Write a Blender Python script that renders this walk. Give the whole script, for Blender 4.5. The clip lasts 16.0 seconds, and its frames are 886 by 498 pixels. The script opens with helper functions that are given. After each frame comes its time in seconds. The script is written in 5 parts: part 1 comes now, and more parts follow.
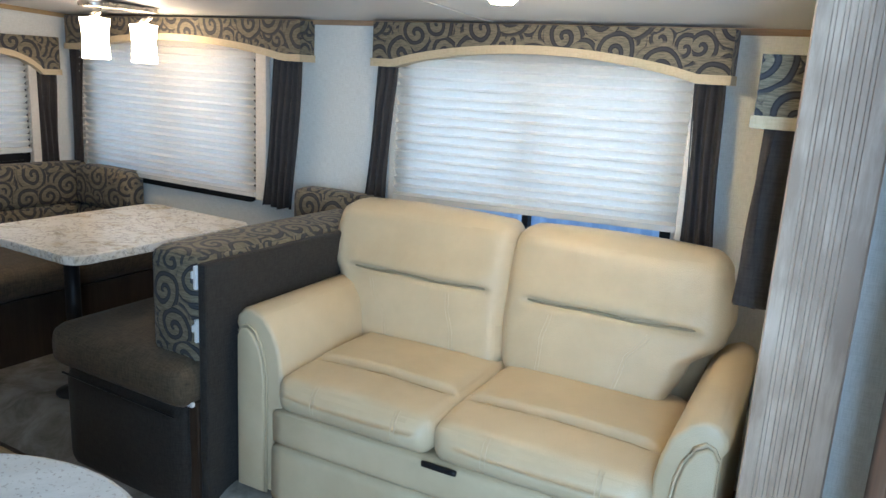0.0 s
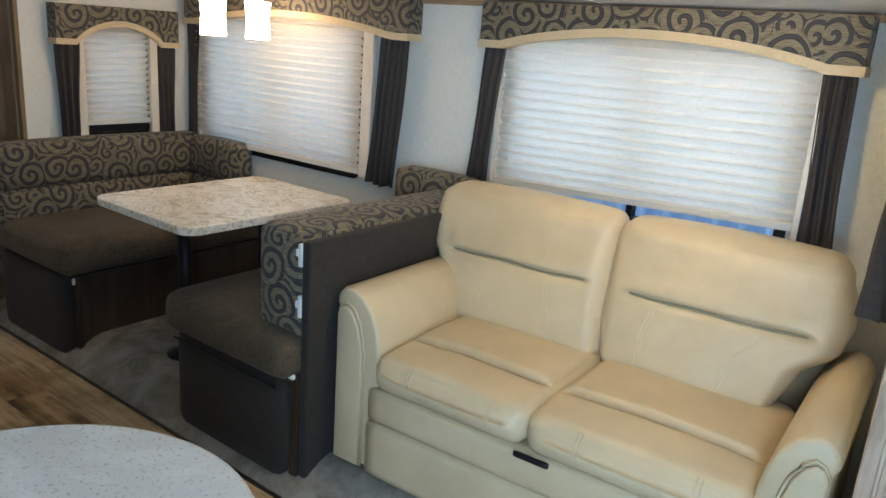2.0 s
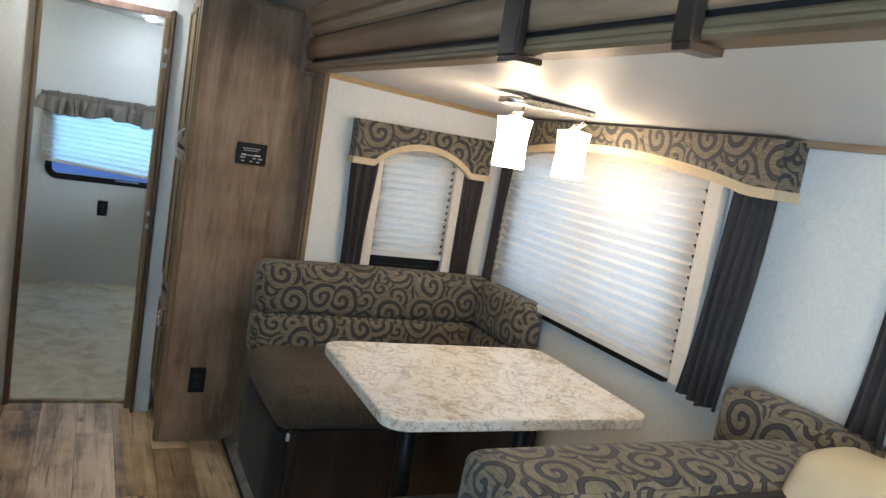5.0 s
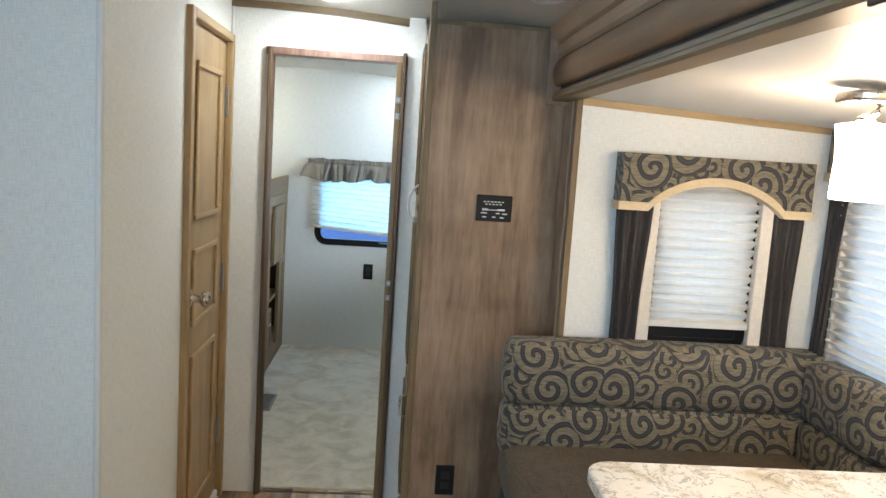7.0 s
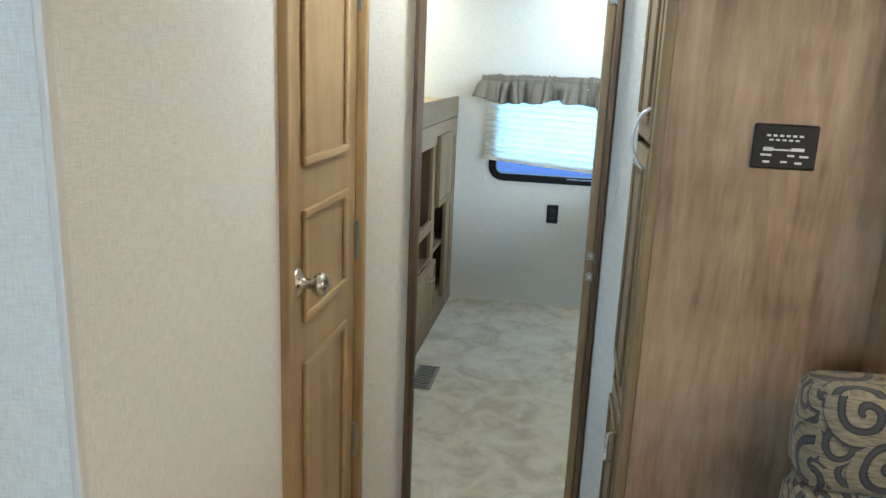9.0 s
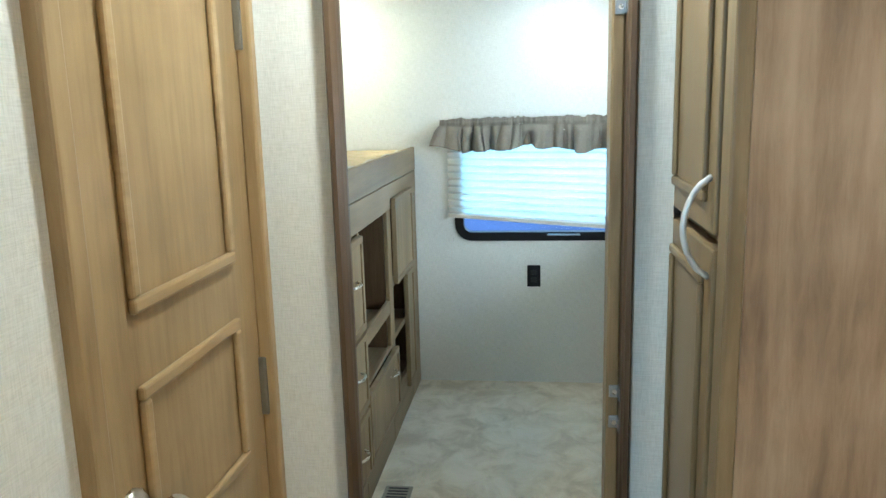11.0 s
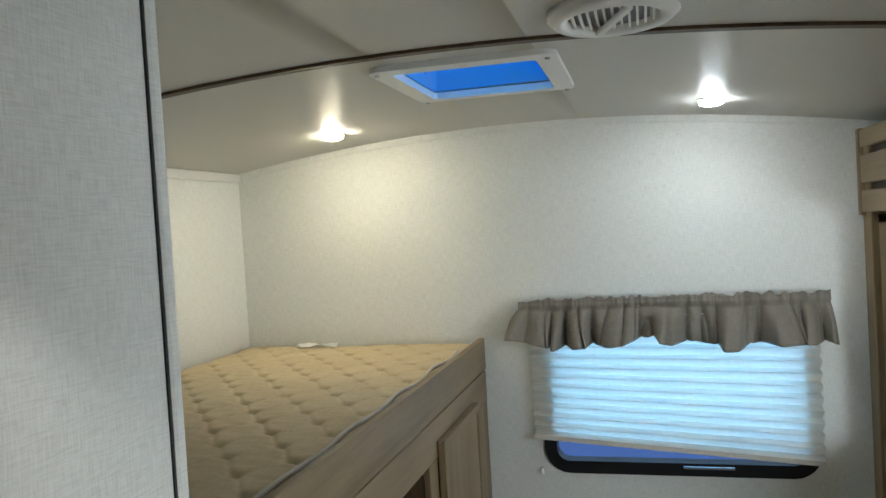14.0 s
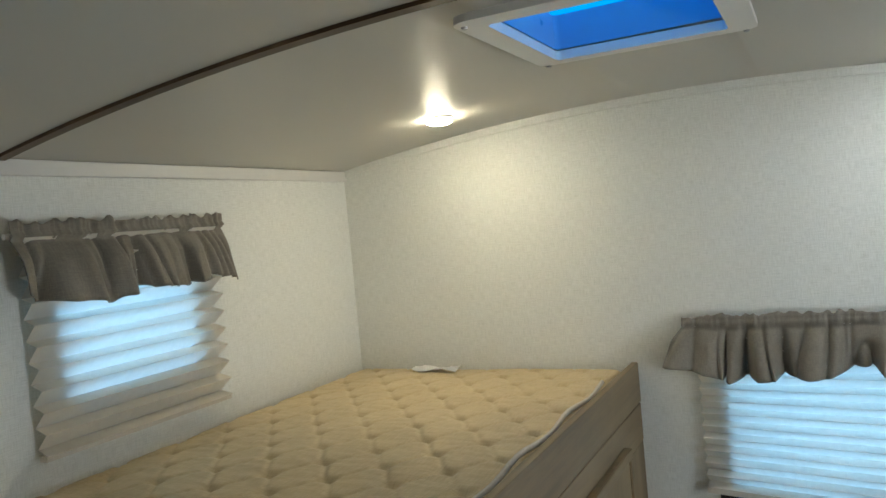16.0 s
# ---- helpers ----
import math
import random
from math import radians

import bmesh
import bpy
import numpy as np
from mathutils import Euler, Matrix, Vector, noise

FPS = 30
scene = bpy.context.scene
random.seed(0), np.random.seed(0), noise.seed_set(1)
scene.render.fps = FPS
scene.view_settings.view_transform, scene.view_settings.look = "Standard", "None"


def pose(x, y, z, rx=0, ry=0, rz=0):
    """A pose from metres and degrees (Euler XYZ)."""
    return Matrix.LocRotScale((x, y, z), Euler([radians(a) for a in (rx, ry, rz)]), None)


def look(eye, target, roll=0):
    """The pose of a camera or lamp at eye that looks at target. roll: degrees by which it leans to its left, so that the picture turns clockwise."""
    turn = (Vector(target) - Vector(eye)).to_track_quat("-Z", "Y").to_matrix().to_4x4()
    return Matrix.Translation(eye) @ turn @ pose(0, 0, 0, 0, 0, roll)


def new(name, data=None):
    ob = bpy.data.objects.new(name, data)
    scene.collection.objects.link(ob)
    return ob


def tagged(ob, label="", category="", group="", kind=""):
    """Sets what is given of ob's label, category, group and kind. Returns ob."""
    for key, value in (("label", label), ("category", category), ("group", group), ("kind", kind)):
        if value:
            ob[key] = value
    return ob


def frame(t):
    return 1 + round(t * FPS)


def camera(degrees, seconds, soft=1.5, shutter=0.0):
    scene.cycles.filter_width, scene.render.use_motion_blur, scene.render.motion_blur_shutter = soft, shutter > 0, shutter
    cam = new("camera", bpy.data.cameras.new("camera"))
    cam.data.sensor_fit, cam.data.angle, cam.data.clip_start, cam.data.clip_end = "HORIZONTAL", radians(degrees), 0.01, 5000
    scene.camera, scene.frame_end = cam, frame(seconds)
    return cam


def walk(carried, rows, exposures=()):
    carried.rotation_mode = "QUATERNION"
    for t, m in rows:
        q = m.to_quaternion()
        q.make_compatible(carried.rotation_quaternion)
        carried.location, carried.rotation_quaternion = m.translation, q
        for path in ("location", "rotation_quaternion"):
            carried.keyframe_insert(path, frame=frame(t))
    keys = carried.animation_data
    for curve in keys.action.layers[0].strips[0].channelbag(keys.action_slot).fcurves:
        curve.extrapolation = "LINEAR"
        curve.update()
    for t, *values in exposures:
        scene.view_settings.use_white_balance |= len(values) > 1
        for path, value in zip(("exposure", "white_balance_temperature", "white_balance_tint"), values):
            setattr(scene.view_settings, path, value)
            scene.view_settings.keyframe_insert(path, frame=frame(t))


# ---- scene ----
cam = camera(61.2, 16.0)
PATH = [
    (0, (0.812, 0.187, 1.487), (-0.145, 1.882, 1.029), 3.3),
    (0.5, (0.933, 0.123, 1.498), (-0.045, 1.789, 0.978), 5.0),
    (1, (0.981, 0.108, 1.515), (0.004, 1.767, 0.976), 7.1),
    (1.5, (0.919, 0.143, 1.507), (-0.166, 1.729, 0.953), 5.6),
    (2, (0.772, 0.188, 1.525), (-0.372, 1.736, 0.981), 4.2),
    (2.5, (0.66, 0.272, 1.521), (-0.535, 1.787, 0.998), 3.3),
    (3, (0.57, 0.471, 1.525), (-0.824, 1.846, 1.118), 4.6),
    (3.5, (0.497, 0.611, 1.52), (-1.033, 1.854, 1.188), 7.6),
    (3.7, (0.417, 0.634, 1.518), (-1.126, 1.862, 1.187), 8.6),
    (6, (-0.076, 1.192, 1.497), (-2.008, 1.654, 1.265), 6.6),
    (6.5, (-0.302, 1.181, 1.51), (-2.263, 1.494, 1.271), 4.7),
    (7, (-0.499, 1.249, 1.501), (-2.479, 1.392, 1.254), 3.7),
    (7.5, (-0.719, 1.332, 1.506), (-2.699, 1.252, 1.236), 4.3),
    (8, (-0.942, 1.265, 1.476), (-2.899, 1.043, 1.125), 4.2),
    (10.3, (-1.965, 1.11, 1.458), (-3.86, 0.836, 0.88), 0.1),
    (10.5, (-1.981, 1.096, 1.473), (-3.907, 0.884, 0.978), -0.8),
    (11, (-2.224, 1.111, 1.49), (-4.173, 0.864, 1.115), -1.5),
    (11.5, (-2.456, 1.104, 1.524), (-4.403, 0.788, 1.196), 0.3),
    (12, (-2.658, 1.03, 1.538), (-4.635, 0.826, 1.32), 0.1),
    (12.5, (-2.861, 1.01, 1.602), (-4.848, 0.828, 1.473), -1.8),
    (13, (-3.088, 1.04, 1.642), (-5.061, 0.722, 1.545), -2.4),
    (13.5, (-3.253, 1.067, 1.67), (-5.166, 0.489, 1.585), -0.3),
    (14, (-3.392, 1.08, 1.705), (-5.322, 0.557, 1.648), -3.4),
    (14.5, (-3.489, 1.096, 1.731), (-5.379, 0.443, 1.71), -4.6),
    (15, (-3.604, 1.045, 1.733), (-5.439, 0.248, 1.719), -3.8),
    (15.5, (-3.709, 0.987, 1.744), (-5.534, 0.17, 1.757), -4.1),
    (16, (-3.893, 1.0, 1.743), (-5.675, 0.093, 1.682), -5.4),
]
EXPOSURES = [(0.0, 0.46, 5400, 9), (1.3, 0.42, 5500, 9), (2.2, 0.38, 5900, 9), (3.0, 0.52, 5550, 9), (3.5, 0.60, 5500, 9), (6.0, 0.78, 5650, 9), (6.5, 0.90, 5650, 9), (7.0, 1.34, 5650, 8), (8.0, 1.48, 5650, 8), (10.5, 1.76, 5600, -1), (11.5, 1.32, 5600, 1), (12.0, 1.12, 5650, 3), (12.5, 0.95, 5600, 6), (14.0, 0.52, 6150, 8), (16.0, 0.36, 6350, 8)]
walk(cam, [(t, look(eye, target, roll)) for t, eye, target, roll in PATH], EXPOSURES)

# ---- world and large lights ----
SUN_ELEV, SUN_AZ = 78.0, 100.0
world = bpy.data.worlds.new("sky")
scene.world = world
world.use_nodes = True
wn = world.node_tree.nodes
sky = wn.new("ShaderNodeTexSky")
sky.sky_type = "NISHITA"
sky.sun_disc = False
sky.sun_elevation, sky.sun_rotation = radians(SUN_ELEV), radians(SUN_AZ)
wn["Background"].inputs["Strength"].default_value = 0.15
world.node_tree.links.new(sky.outputs["Color"], wn["Background"].inputs["Color"])

sun_data = bpy.data.lights.new("sun", "SUN")
sun_data.energy, sun_data.angle, sun_data.color = 3.0, radians(0.5), (1.0, 0.95, 0.87)
sun = new("sun", sun_data)
SUN_DIR = Vector((math.sin(radians(SUN_AZ)) * math.cos(radians(SUN_ELEV)), math.cos(radians(SUN_AZ)) * math.cos(radians(SUN_ELEV)), math.sin(radians(SUN_ELEV))))
sun.matrix_world = look(SUN_DIR * 30, (0, 0, 0))


def area_lamp(name, eye, target, w, h, watts, colour):
    d = bpy.data.lights.new(name, "AREA")
    d.shape, d.size, d.size_y, d.energy, d.color = "RECTANGLE", w, h, watts, colour
    o = new(name, d)
    o.matrix_world = look(eye, target)
    return o


# daylight through the open entry door, and fill through an added, unseen front window
DOOR_W, FRONT_W = 58.0, 3.0
area_lamp("entry_daylight", (1.35, -0.53, 1.1), (1.35, 2.0, 1.0), 0.62, 1.7, DOOR_W, (0.58, 0.80, 1.0))
area_lamp("front_daylight", (2.22, 0.75, 1.35), (0.0, 1.0, 1.0), 1.1, 0.7, FRONT_W, (0.58, 0.80, 1.0))

# the sky's light in the windows' openings
SKY_BLUE = (0.26, 0.60, 1.0)
SKY_PALE = (0.76, 0.89, 1.0)
area_lamp("window_daylight", (-2.27, 2.88, 1.24), (-2.27, 0.0, 1.0), 1.13, 0.60, 2.0, SKY_PALE)
area_lamp("window_daylight", (-0.31, 2.88, 1.275), (-0.31, 0.0, 1.0), 1.06, 0.53, 2.3, SKY_PALE)
area_lamp("window_daylight", (-3.11, 2.335, 1.21), (0.0, 2.335, 1.0), 0.33, 0.44, 0.30, SKY_PALE)
area_lamp("window_daylight", (0.78, 2.335, 1.21), (-3.0, 2.335, 1.0), 0.33, 0.44, 0.30, SKY_PALE)
area_lamp("window_daylight", (-6.20, 1.148, 1.135), (0.0, 1.148, 1.0), 0.85, 0.44, 3.7, SKY_BLUE)
area_lamp("window_daylight", (-5.145, -0.58, 1.595), (-5.145, 2.0, 1.5), 0.42, 0.34, 1.5, SKY_BLUE)
area_lamp("window_daylight", (-4.62, 2.54, 1.28), (-4.7, 0.0, 1.0), 0.60, 0.44, 12.5, (0.88, 0.95, 1.0))

# ---- materials ----


def shader(name):
    m = bpy.data.materials.new(name)
    m.use_nodes = True
    nt = m.node_tree
    return m, nt, nt.nodes["Principled BSDF"]


def nd(nt, kind, **kw):
    n = nt.nodes.new(kind)
    for k, v in kw.items():
        if k in n.inputs:
            n.inputs[k].default_value = v
    return n


def coords(nt, scale, per_object=True):
    """UV in metres, scaled, shifted by a random amount for each object."""
    uv = nt.nodes.new("ShaderNodeUVMap")
    mp = nt.nodes.new("ShaderNodeMapping")
    mp.inputs["Scale"].default_value = scale
    nt.links.new(uv.outputs["UV"], mp.inputs["Vector"])
    if per_object:
        inf = nt.nodes.new("ShaderNodeObjectInfo")
        mul = nt.nodes.new("ShaderNodeMath")
        mul.operation = "MULTIPLY"
        mul.inputs[1].default_value = 37.0
        nt.links.new(inf.outputs["Random"], mul.inputs[0])
        nt.links.new(mul.outputs[0], mp.inputs["Location"])
    return mp.outputs["Vector"]


def ramp(nt, fac, stops):
    r = nt.nodes.new("ShaderNodeValToRGB")
    el = r.color_ramp.elements
    while len(el) < len(stops):
        el.new(0.5)
    for e, (p, c) in zip(el, stops):
        e.position, e.color = p, (*c, 1)
    nt.links.new(fac, r.inputs["Fac"])
    return r.outputs["Color"]


def noise_tex(nt, vec, scale, detail=4.0, rough=0.6, dist=0.0):
    n = nd(nt, "ShaderNodeTexNoise", Scale=scale, Detail=detail, Roughness=rough, Distortion=dist)
    nt.links.new(vec, n.inputs["Vector"])
    return n.outputs["Fac"]


def mix(nt, a, b, fac, mode="MIX"):
    m = nt.nodes.new("ShaderNodeMix")
    m.data_type, m.blend_type = "RGBA", mode
    for sock, v in ((m.inputs[0], fac), (m.inputs[6], a), (m.inputs[7], b)):
        if hasattr(v, "links"):
            nt.links.new(v, sock)
        else:
            sock.default_value = v if isinstance(v, (int, float)) else (*v, 1)
    return m.outputs[2]


def math_n(nt, op, a, b=None, c=None):
    m = nt.nodes.new("ShaderNodeMath")
    m.operation = op
    for i, v in enumerate((a, b, c)):
        if v is None:
            continue
        if hasattr(v, "links"):
            nt.links.new(v, m.inputs[i])
        else:
            m.inputs[i].default_value = v
    return m.outputs[0]


def bump(nt, p, height, strength, distance=0.002):
    b = nd(nt, "ShaderNodeBump", Strength=strength, Distance=distance)
    nt.links.new(height, b.inputs["Height"])
    nt.links.new(b.outputs["Normal"], p.inputs["Normal"])


def plain(name, colour, rough=0.5, metal=0.0, var=0.12, scale=14.0, relief=0.08, spec=0.5):
    m, nt, p = shader(name)
    v = coords(nt, (1, 1, 1))
    n1 = noise_tex(nt, v, scale, 5.0)
    lo, hi = [c * (1 - var) for c in colour], [min(1, c * (1 + var)) for c in colour]
    nt.links.new(ramp(nt, n1, [(0.3, lo), (0.7, hi)]), p.inputs["Base Color"])
    n2 = noise_tex(nt, v, scale * 14, 3.0)
    p.inputs["Metallic"].default_value = metal
    p.inputs["Specular IOR Level"].default_value = spec
    nt.links.new(math_n(nt, "MULTIPLY_ADD", n1, 0.16, rough - 0.08), p.inputs["Roughness"])
    bump(nt, p, n2, relief)
    return m


def wood(name, dark, mid, light, along_v=True, rough=0.42, grain=1.0, spec=0.4, blotch=0.25, rustic=False, stretch=0.07, dist=1.2):
    m, nt, p = shader(name)
    s = (1, stretch, 1) if along_v else (stretch, 1, 1)
    v = coords(nt, s)
    big = noise_tex(nt, v, 7.0 * grain, 3.0, 0.5, dist)
    fine = noise_tex(nt, v, 75.0 * grain, 6.0, 0.7, 0.3)
    cloud = noise_tex(nt, coords(nt, (1, 1, 1)), 3.2, 3.0)
    f = math_n(nt, "MULTIPLY_ADD", fine, 0.45, math_n(nt, "MULTIPLY", big, 0.6))
    f = math_n(nt, "MULTIPLY_ADD", cloud, blotch, math_n(nt, "SUBTRACT", f, blotch * 0.55))
    col = ramp(nt, f, [(0.34, dark), (0.52, mid), (0.72, light)])
    if rustic:
        # dark saw streaks and scattered knots
        streak = noise_tex(nt, coords(nt, (0.045, 1, 1) if not along_v else (1, 0.045, 1)), 46.0, 4.0, 0.75, 0.8)
        col = mix(nt, col, [c * 0.55 for c in dark], ramp(nt, streak, [(0.56, (0, 0, 0)), (0.68, (0.75, 0.75, 0.75))]))
        vo = nd(nt, "ShaderNodeTexVoronoi", Scale=5.0, Randomness=1.0)
        nt.links.new(coords(nt, (0.55, 1.3, 1) if not along_v else (1.3, 0.55, 1)), vo.inputs["Vector"])
        col = mix(nt, [c * 0.4 for c in dark], col, ramp(nt, math_n(nt, "MULTIPLY_ADD", fine, 0.06, vo.outputs["Distance"]), [(0.075, (0.15, 0.15, 0.15)), (0.16, (1, 1, 1))]))
    nt.links.new(col, p.inputs["Base Color"])
    p.inputs["Specular IOR Level"].default_value = spec
    nt.links.new(math_n(nt, "MULTIPLY_ADD", fine, 0.2, rough - 0.1), p.inputs["Roughness"])
    bump(nt, p, fine, 0.12, 0.001)
    return m


def wallpaper():
    m, nt, p = shader("linen_wallpaper")
    v = coords(nt, (1, 1, 1), False)
    a = noise_tex(nt, coords(nt, (1, 0.08, 1), False), 420.0, 3.0)
    b = noise_tex(nt, coords(nt, (0.08, 1, 1), False), 420.0, 3.0)
    w = math_n(nt, "ADD", a, b)
    c = noise_tex(nt, v, 2.4, 4.0)
    base = ramp(nt, math_n(nt, "MULTIPLY", w, 0.5), [(0.36, (0.635, 0.645, 0.605)), (0.58, (0.80, 0.81, 0.775))])
    nt.links.new(mix(nt, base, (0.67, 0.67, 0.64), math_n(nt, "MULTIPLY", c, 0.3)), p.inputs["Base Color"])
    p.inputs["Roughness"].default_value = 0.62
    p.inputs["Specular IOR Level"].default_value = 0.3
    bump(nt, p, w, 0.35, 0.001)
    return m


def weave(name, c0, c1, scale=260.0, rough=0.9, relief=0.6):
    m, nt, p = shader(name)
    a = noise_tex(nt, coords(nt, (1, 0.12, 1)), scale, 3.0)
    b = noise_tex(nt, coords(nt, (0.12, 1, 1)), scale, 3.0)
    w = math_n(nt, "MULTIPLY", math_n(nt, "ADD", a, b), 0.5)
    c = noise_tex(nt, coords(nt, (1, 1, 1)), 5.0, 4.0)
    nt.links.new(ramp(nt, math_n(nt, "MULTIPLY_ADD", c, 0.25, math_n(nt, "SUBTRACT", w, 0.12)), [(0.34, c0), (0.62, c1)]), p.inputs["Base Color"])
    p.inputs["Roughness"].default_value = rough
    p.inputs["Sheen Weight"].default_value = 0.05
    bump(nt, p, w, relief, 0.0015)
    return m


def swirl_fabric():
    """Jacquard with spirals of two sizes."""
    m, nt, p = shader("swirl_fabric")
    uv = coords(nt, (1, 1, 1))
    wob = nd(nt, "ShaderNodeTexNoise", Scale=9.0, Detail=1.0)
    nt.links.new(uv, wob.inputs["Vector"])
    off = nt.nodes.new("ShaderNodeVectorMath")
    off.operation = "MULTIPLY_ADD"
    off.inputs[1].default_value = (0.03, 0.03, 0.0)
    nt.links.new(wob.outputs["Color"], off.inputs[0])
    nt.links.new(uv, off.inputs[2])

    def spiral(scale, turns, phase):
        vo = nd(nt, "ShaderNodeTexVoronoi", Scale=scale, Randomness=0.85)
        vo.voronoi_dimensions = "2D"
        nt.links.new(off.outputs[0], vo.inputs["Vector"])
        sc = nt.nodes.new("ShaderNodeVectorMath")
        sc.operation = "SUBTRACT"
        nt.links.new(off.outputs[0], sc.inputs[0])
        nt.links.new(vo.outputs["Position"], sc.inputs[1])
        sx = nt.nodes.new("ShaderNodeSeparateXYZ")
        nt.links.new(sc.outputs[0], sx.inputs[0])
        ang = math_n(nt, "ARCTAN2", sx.outputs["Y"], sx.outputs["X"])
        rad = math_n(nt, "MULTIPLY", vo.outputs["Distance"], turns)
        wave = math_n(nt, "SINE", math_n(nt, "ADD", math_n(nt, "ADD", ang, rad), phase))
        return wave, vo.outputs["Distance"]

    def unit(w):
        return math_n(nt, "MULTIPLY_ADD", w, 0.5, 0.5)

    w1, d1 = spiral(6.8, 24.0, 0.4)
    w2, d2 = spiral(12.0, 16.0, 2.0)
    s1 = ramp(nt, unit(w1), [(0.32, (0, 0, 0)), (0.42, (1, 1, 1))])
    s2 = ramp(nt, unit(w2), [(0.30, (0, 0, 0)), (0.42, (1, 1, 1))])
    pick = ramp(nt, d1, [(0.50, (0, 0, 0)), (0.56, (1, 1, 1))])
    pat = mix(nt, s1, s2, pick)
    thread = noise_tex(nt, coords(nt, (0.1, 1, 1)), 330.0, 2.0)
    ground_c = ramp(nt, thread, [(0.35, (0.108, 0.091, 0.057)), (0.65, (0.222, 0.190, 0.126))])
    dark_c = ramp(nt, thread, [(0.35, (0.008, 0.008, 0.010)), (0.7, (0.028, 0.028, 0.033))])
    core = mix(nt, ramp(nt, unit(w1), [(0.08, (0.8, 0.8, 0.8)), (0.15, (0, 0, 0))]), ramp(nt, unit(w2), [(0.08, (0.8, 0.8, 0.8)), (0.15, (0, 0, 0))]), pick)
    dark_c = mix(nt, dark_c, (0.042, 0.042, 0.047), core)
    nt.links.new(mix(nt, dark_c, ground_c, pat), p.inputs["Base Color"])
    p.inputs["Roughness"].default_value = 0.75
    p.inputs["Sheen Weight"].default_value = 0.1
    bump(nt, p, math_n(nt, "ADD", thread, pat), 0.35, 0.0015)
    return m


def leather():
    m, nt, p = shader("cream_leather")
    v = coords(nt, (1, 1, 1))
    vo = nd(nt, "ShaderNodeTexVoronoi", Scale=330.0)
    nt.links.new(v, vo.inputs["Vector"])
    c = noise_tex(nt, v, 4.0, 5.0)
    nt.links.new(ramp(nt, c, [(0.3, (0.50, 0.400, 0.250)), (0.7, (0.61, 0.500, 0.325))]), p.inputs["Base Color"])
    nt.links.new(math_n(nt, "MULTIPLY_ADD", c, 0.14, 0.30), p.inputs["Roughness"])
    h = math_n(nt, "MULTIPLY_ADD", noise_tex(nt, v, 18.0, 3.0), 1.5, vo.outputs["Distance"])
    bump(nt, p, h, 0.30, 0.002)
    return m


def stone(name, base, vein, spot, vs=4.0, ss=140.0, amount=0.5, rough=0.22):
    m, nt, p = shader(name)
    v = coords(nt, (1, 1, 1))
    w = noise_tex(nt, v, vs, 9.0, 0.72, 1.6)
    c1 = ramp(nt, w, [(0.38, base), (0.5, [b * 0.86 for b in base]), (0.545, vein), (0.585, [b * 0.92 for b in base]), (0.75, base)])
    g = noise_tex(nt, v, ss, 2.0, 0.5)
    c2 = mix(nt, c1, spot, ramp(nt, g, [(0.60, (0, 0, 0)), (0.68, (amount, amount, amount))]))
    b2 = noise_tex(nt, v, vs * 4.5, 6.0, 0.7, 0.8)
    c3 = mix(nt, c2, vein, ramp(nt, b2, [(0.58, (0, 0, 0)), (0.72, (amount, amount, amount))]))
    nt.links.new(c3, p.inputs["Base Color"])
    p.inputs["Roughness"].default_value = rough
    return m


def marbled():
    """Cream laminate with cloudy tan patches and brown flecks."""
    m, nt, p = shader("marbled_laminate")
    v = coords(nt, (1, 1, 1))
    a = noise_tex(nt, v, 7.0, 7.0, 0.68, 0.8)
    c = ramp(nt, a, [(0.30, (0.56, 0.48, 0.35)), (0.40, (0.74, 0.68, 0.56)), (0.47, (0.86, 0.83, 0.755)), (0.66, (0.90, 0.88, 0.83))])
    b = noise_tex(nt, v, 8.5, 8.0, 0.66, 1.8)
    c = mix(nt, c, (0.20, 0.17, 0.14), ramp(nt, b, [(0.475, (0, 0, 0)), (0.497, (0.72, 0.72, 0.72)), (0.52, (0, 0, 0))]))
    b2 = noise_tex(nt, v, 21.0, 6.0, 0.7, 1.2)
    c = mix(nt, c, (0.30, 0.25, 0.18), ramp(nt, b2, [(0.60, (0, 0, 0)), (0.68, (0.6, 0.6, 0.6))]))
    d = noise_tex(nt, v, 80.0, 4.0, 0.7, 0.3)
    c = mix(nt, c, (0.24, 0.19, 0.13), ramp(nt, d, [(0.64, (0, 0, 0)), (0.72, (0.5, 0.5, 0.5))]))
    nt.links.new(c, p.inputs["Base Color"])
    p.inputs["Roughness"].default_value = 0.2
    return m


def carpet_mat(name, c0, c1, c2):
    m, nt, p = shader(name)
    v = coords(nt, (1, 1, 1))
    big = noise_tex(nt, v, 7.0, 5.0, 0.65, 0.6)
    fine = noise_tex(nt, v, 420.0, 3.0, 0.8)
    f = math_n(nt, "MULTIPLY_ADD", fine, 0.3, math_n(nt, "SUBTRACT", big, 0.15))
    nt.links.new(ramp(nt, f, [(0.36, c0), (0.5, c1), (0.62, c2)]), p.inputs["Base Color"])
    p.inputs["Roughness"].default_value = 0.95
    bump(nt, p, fine, 0.9, 0.004)
    return m


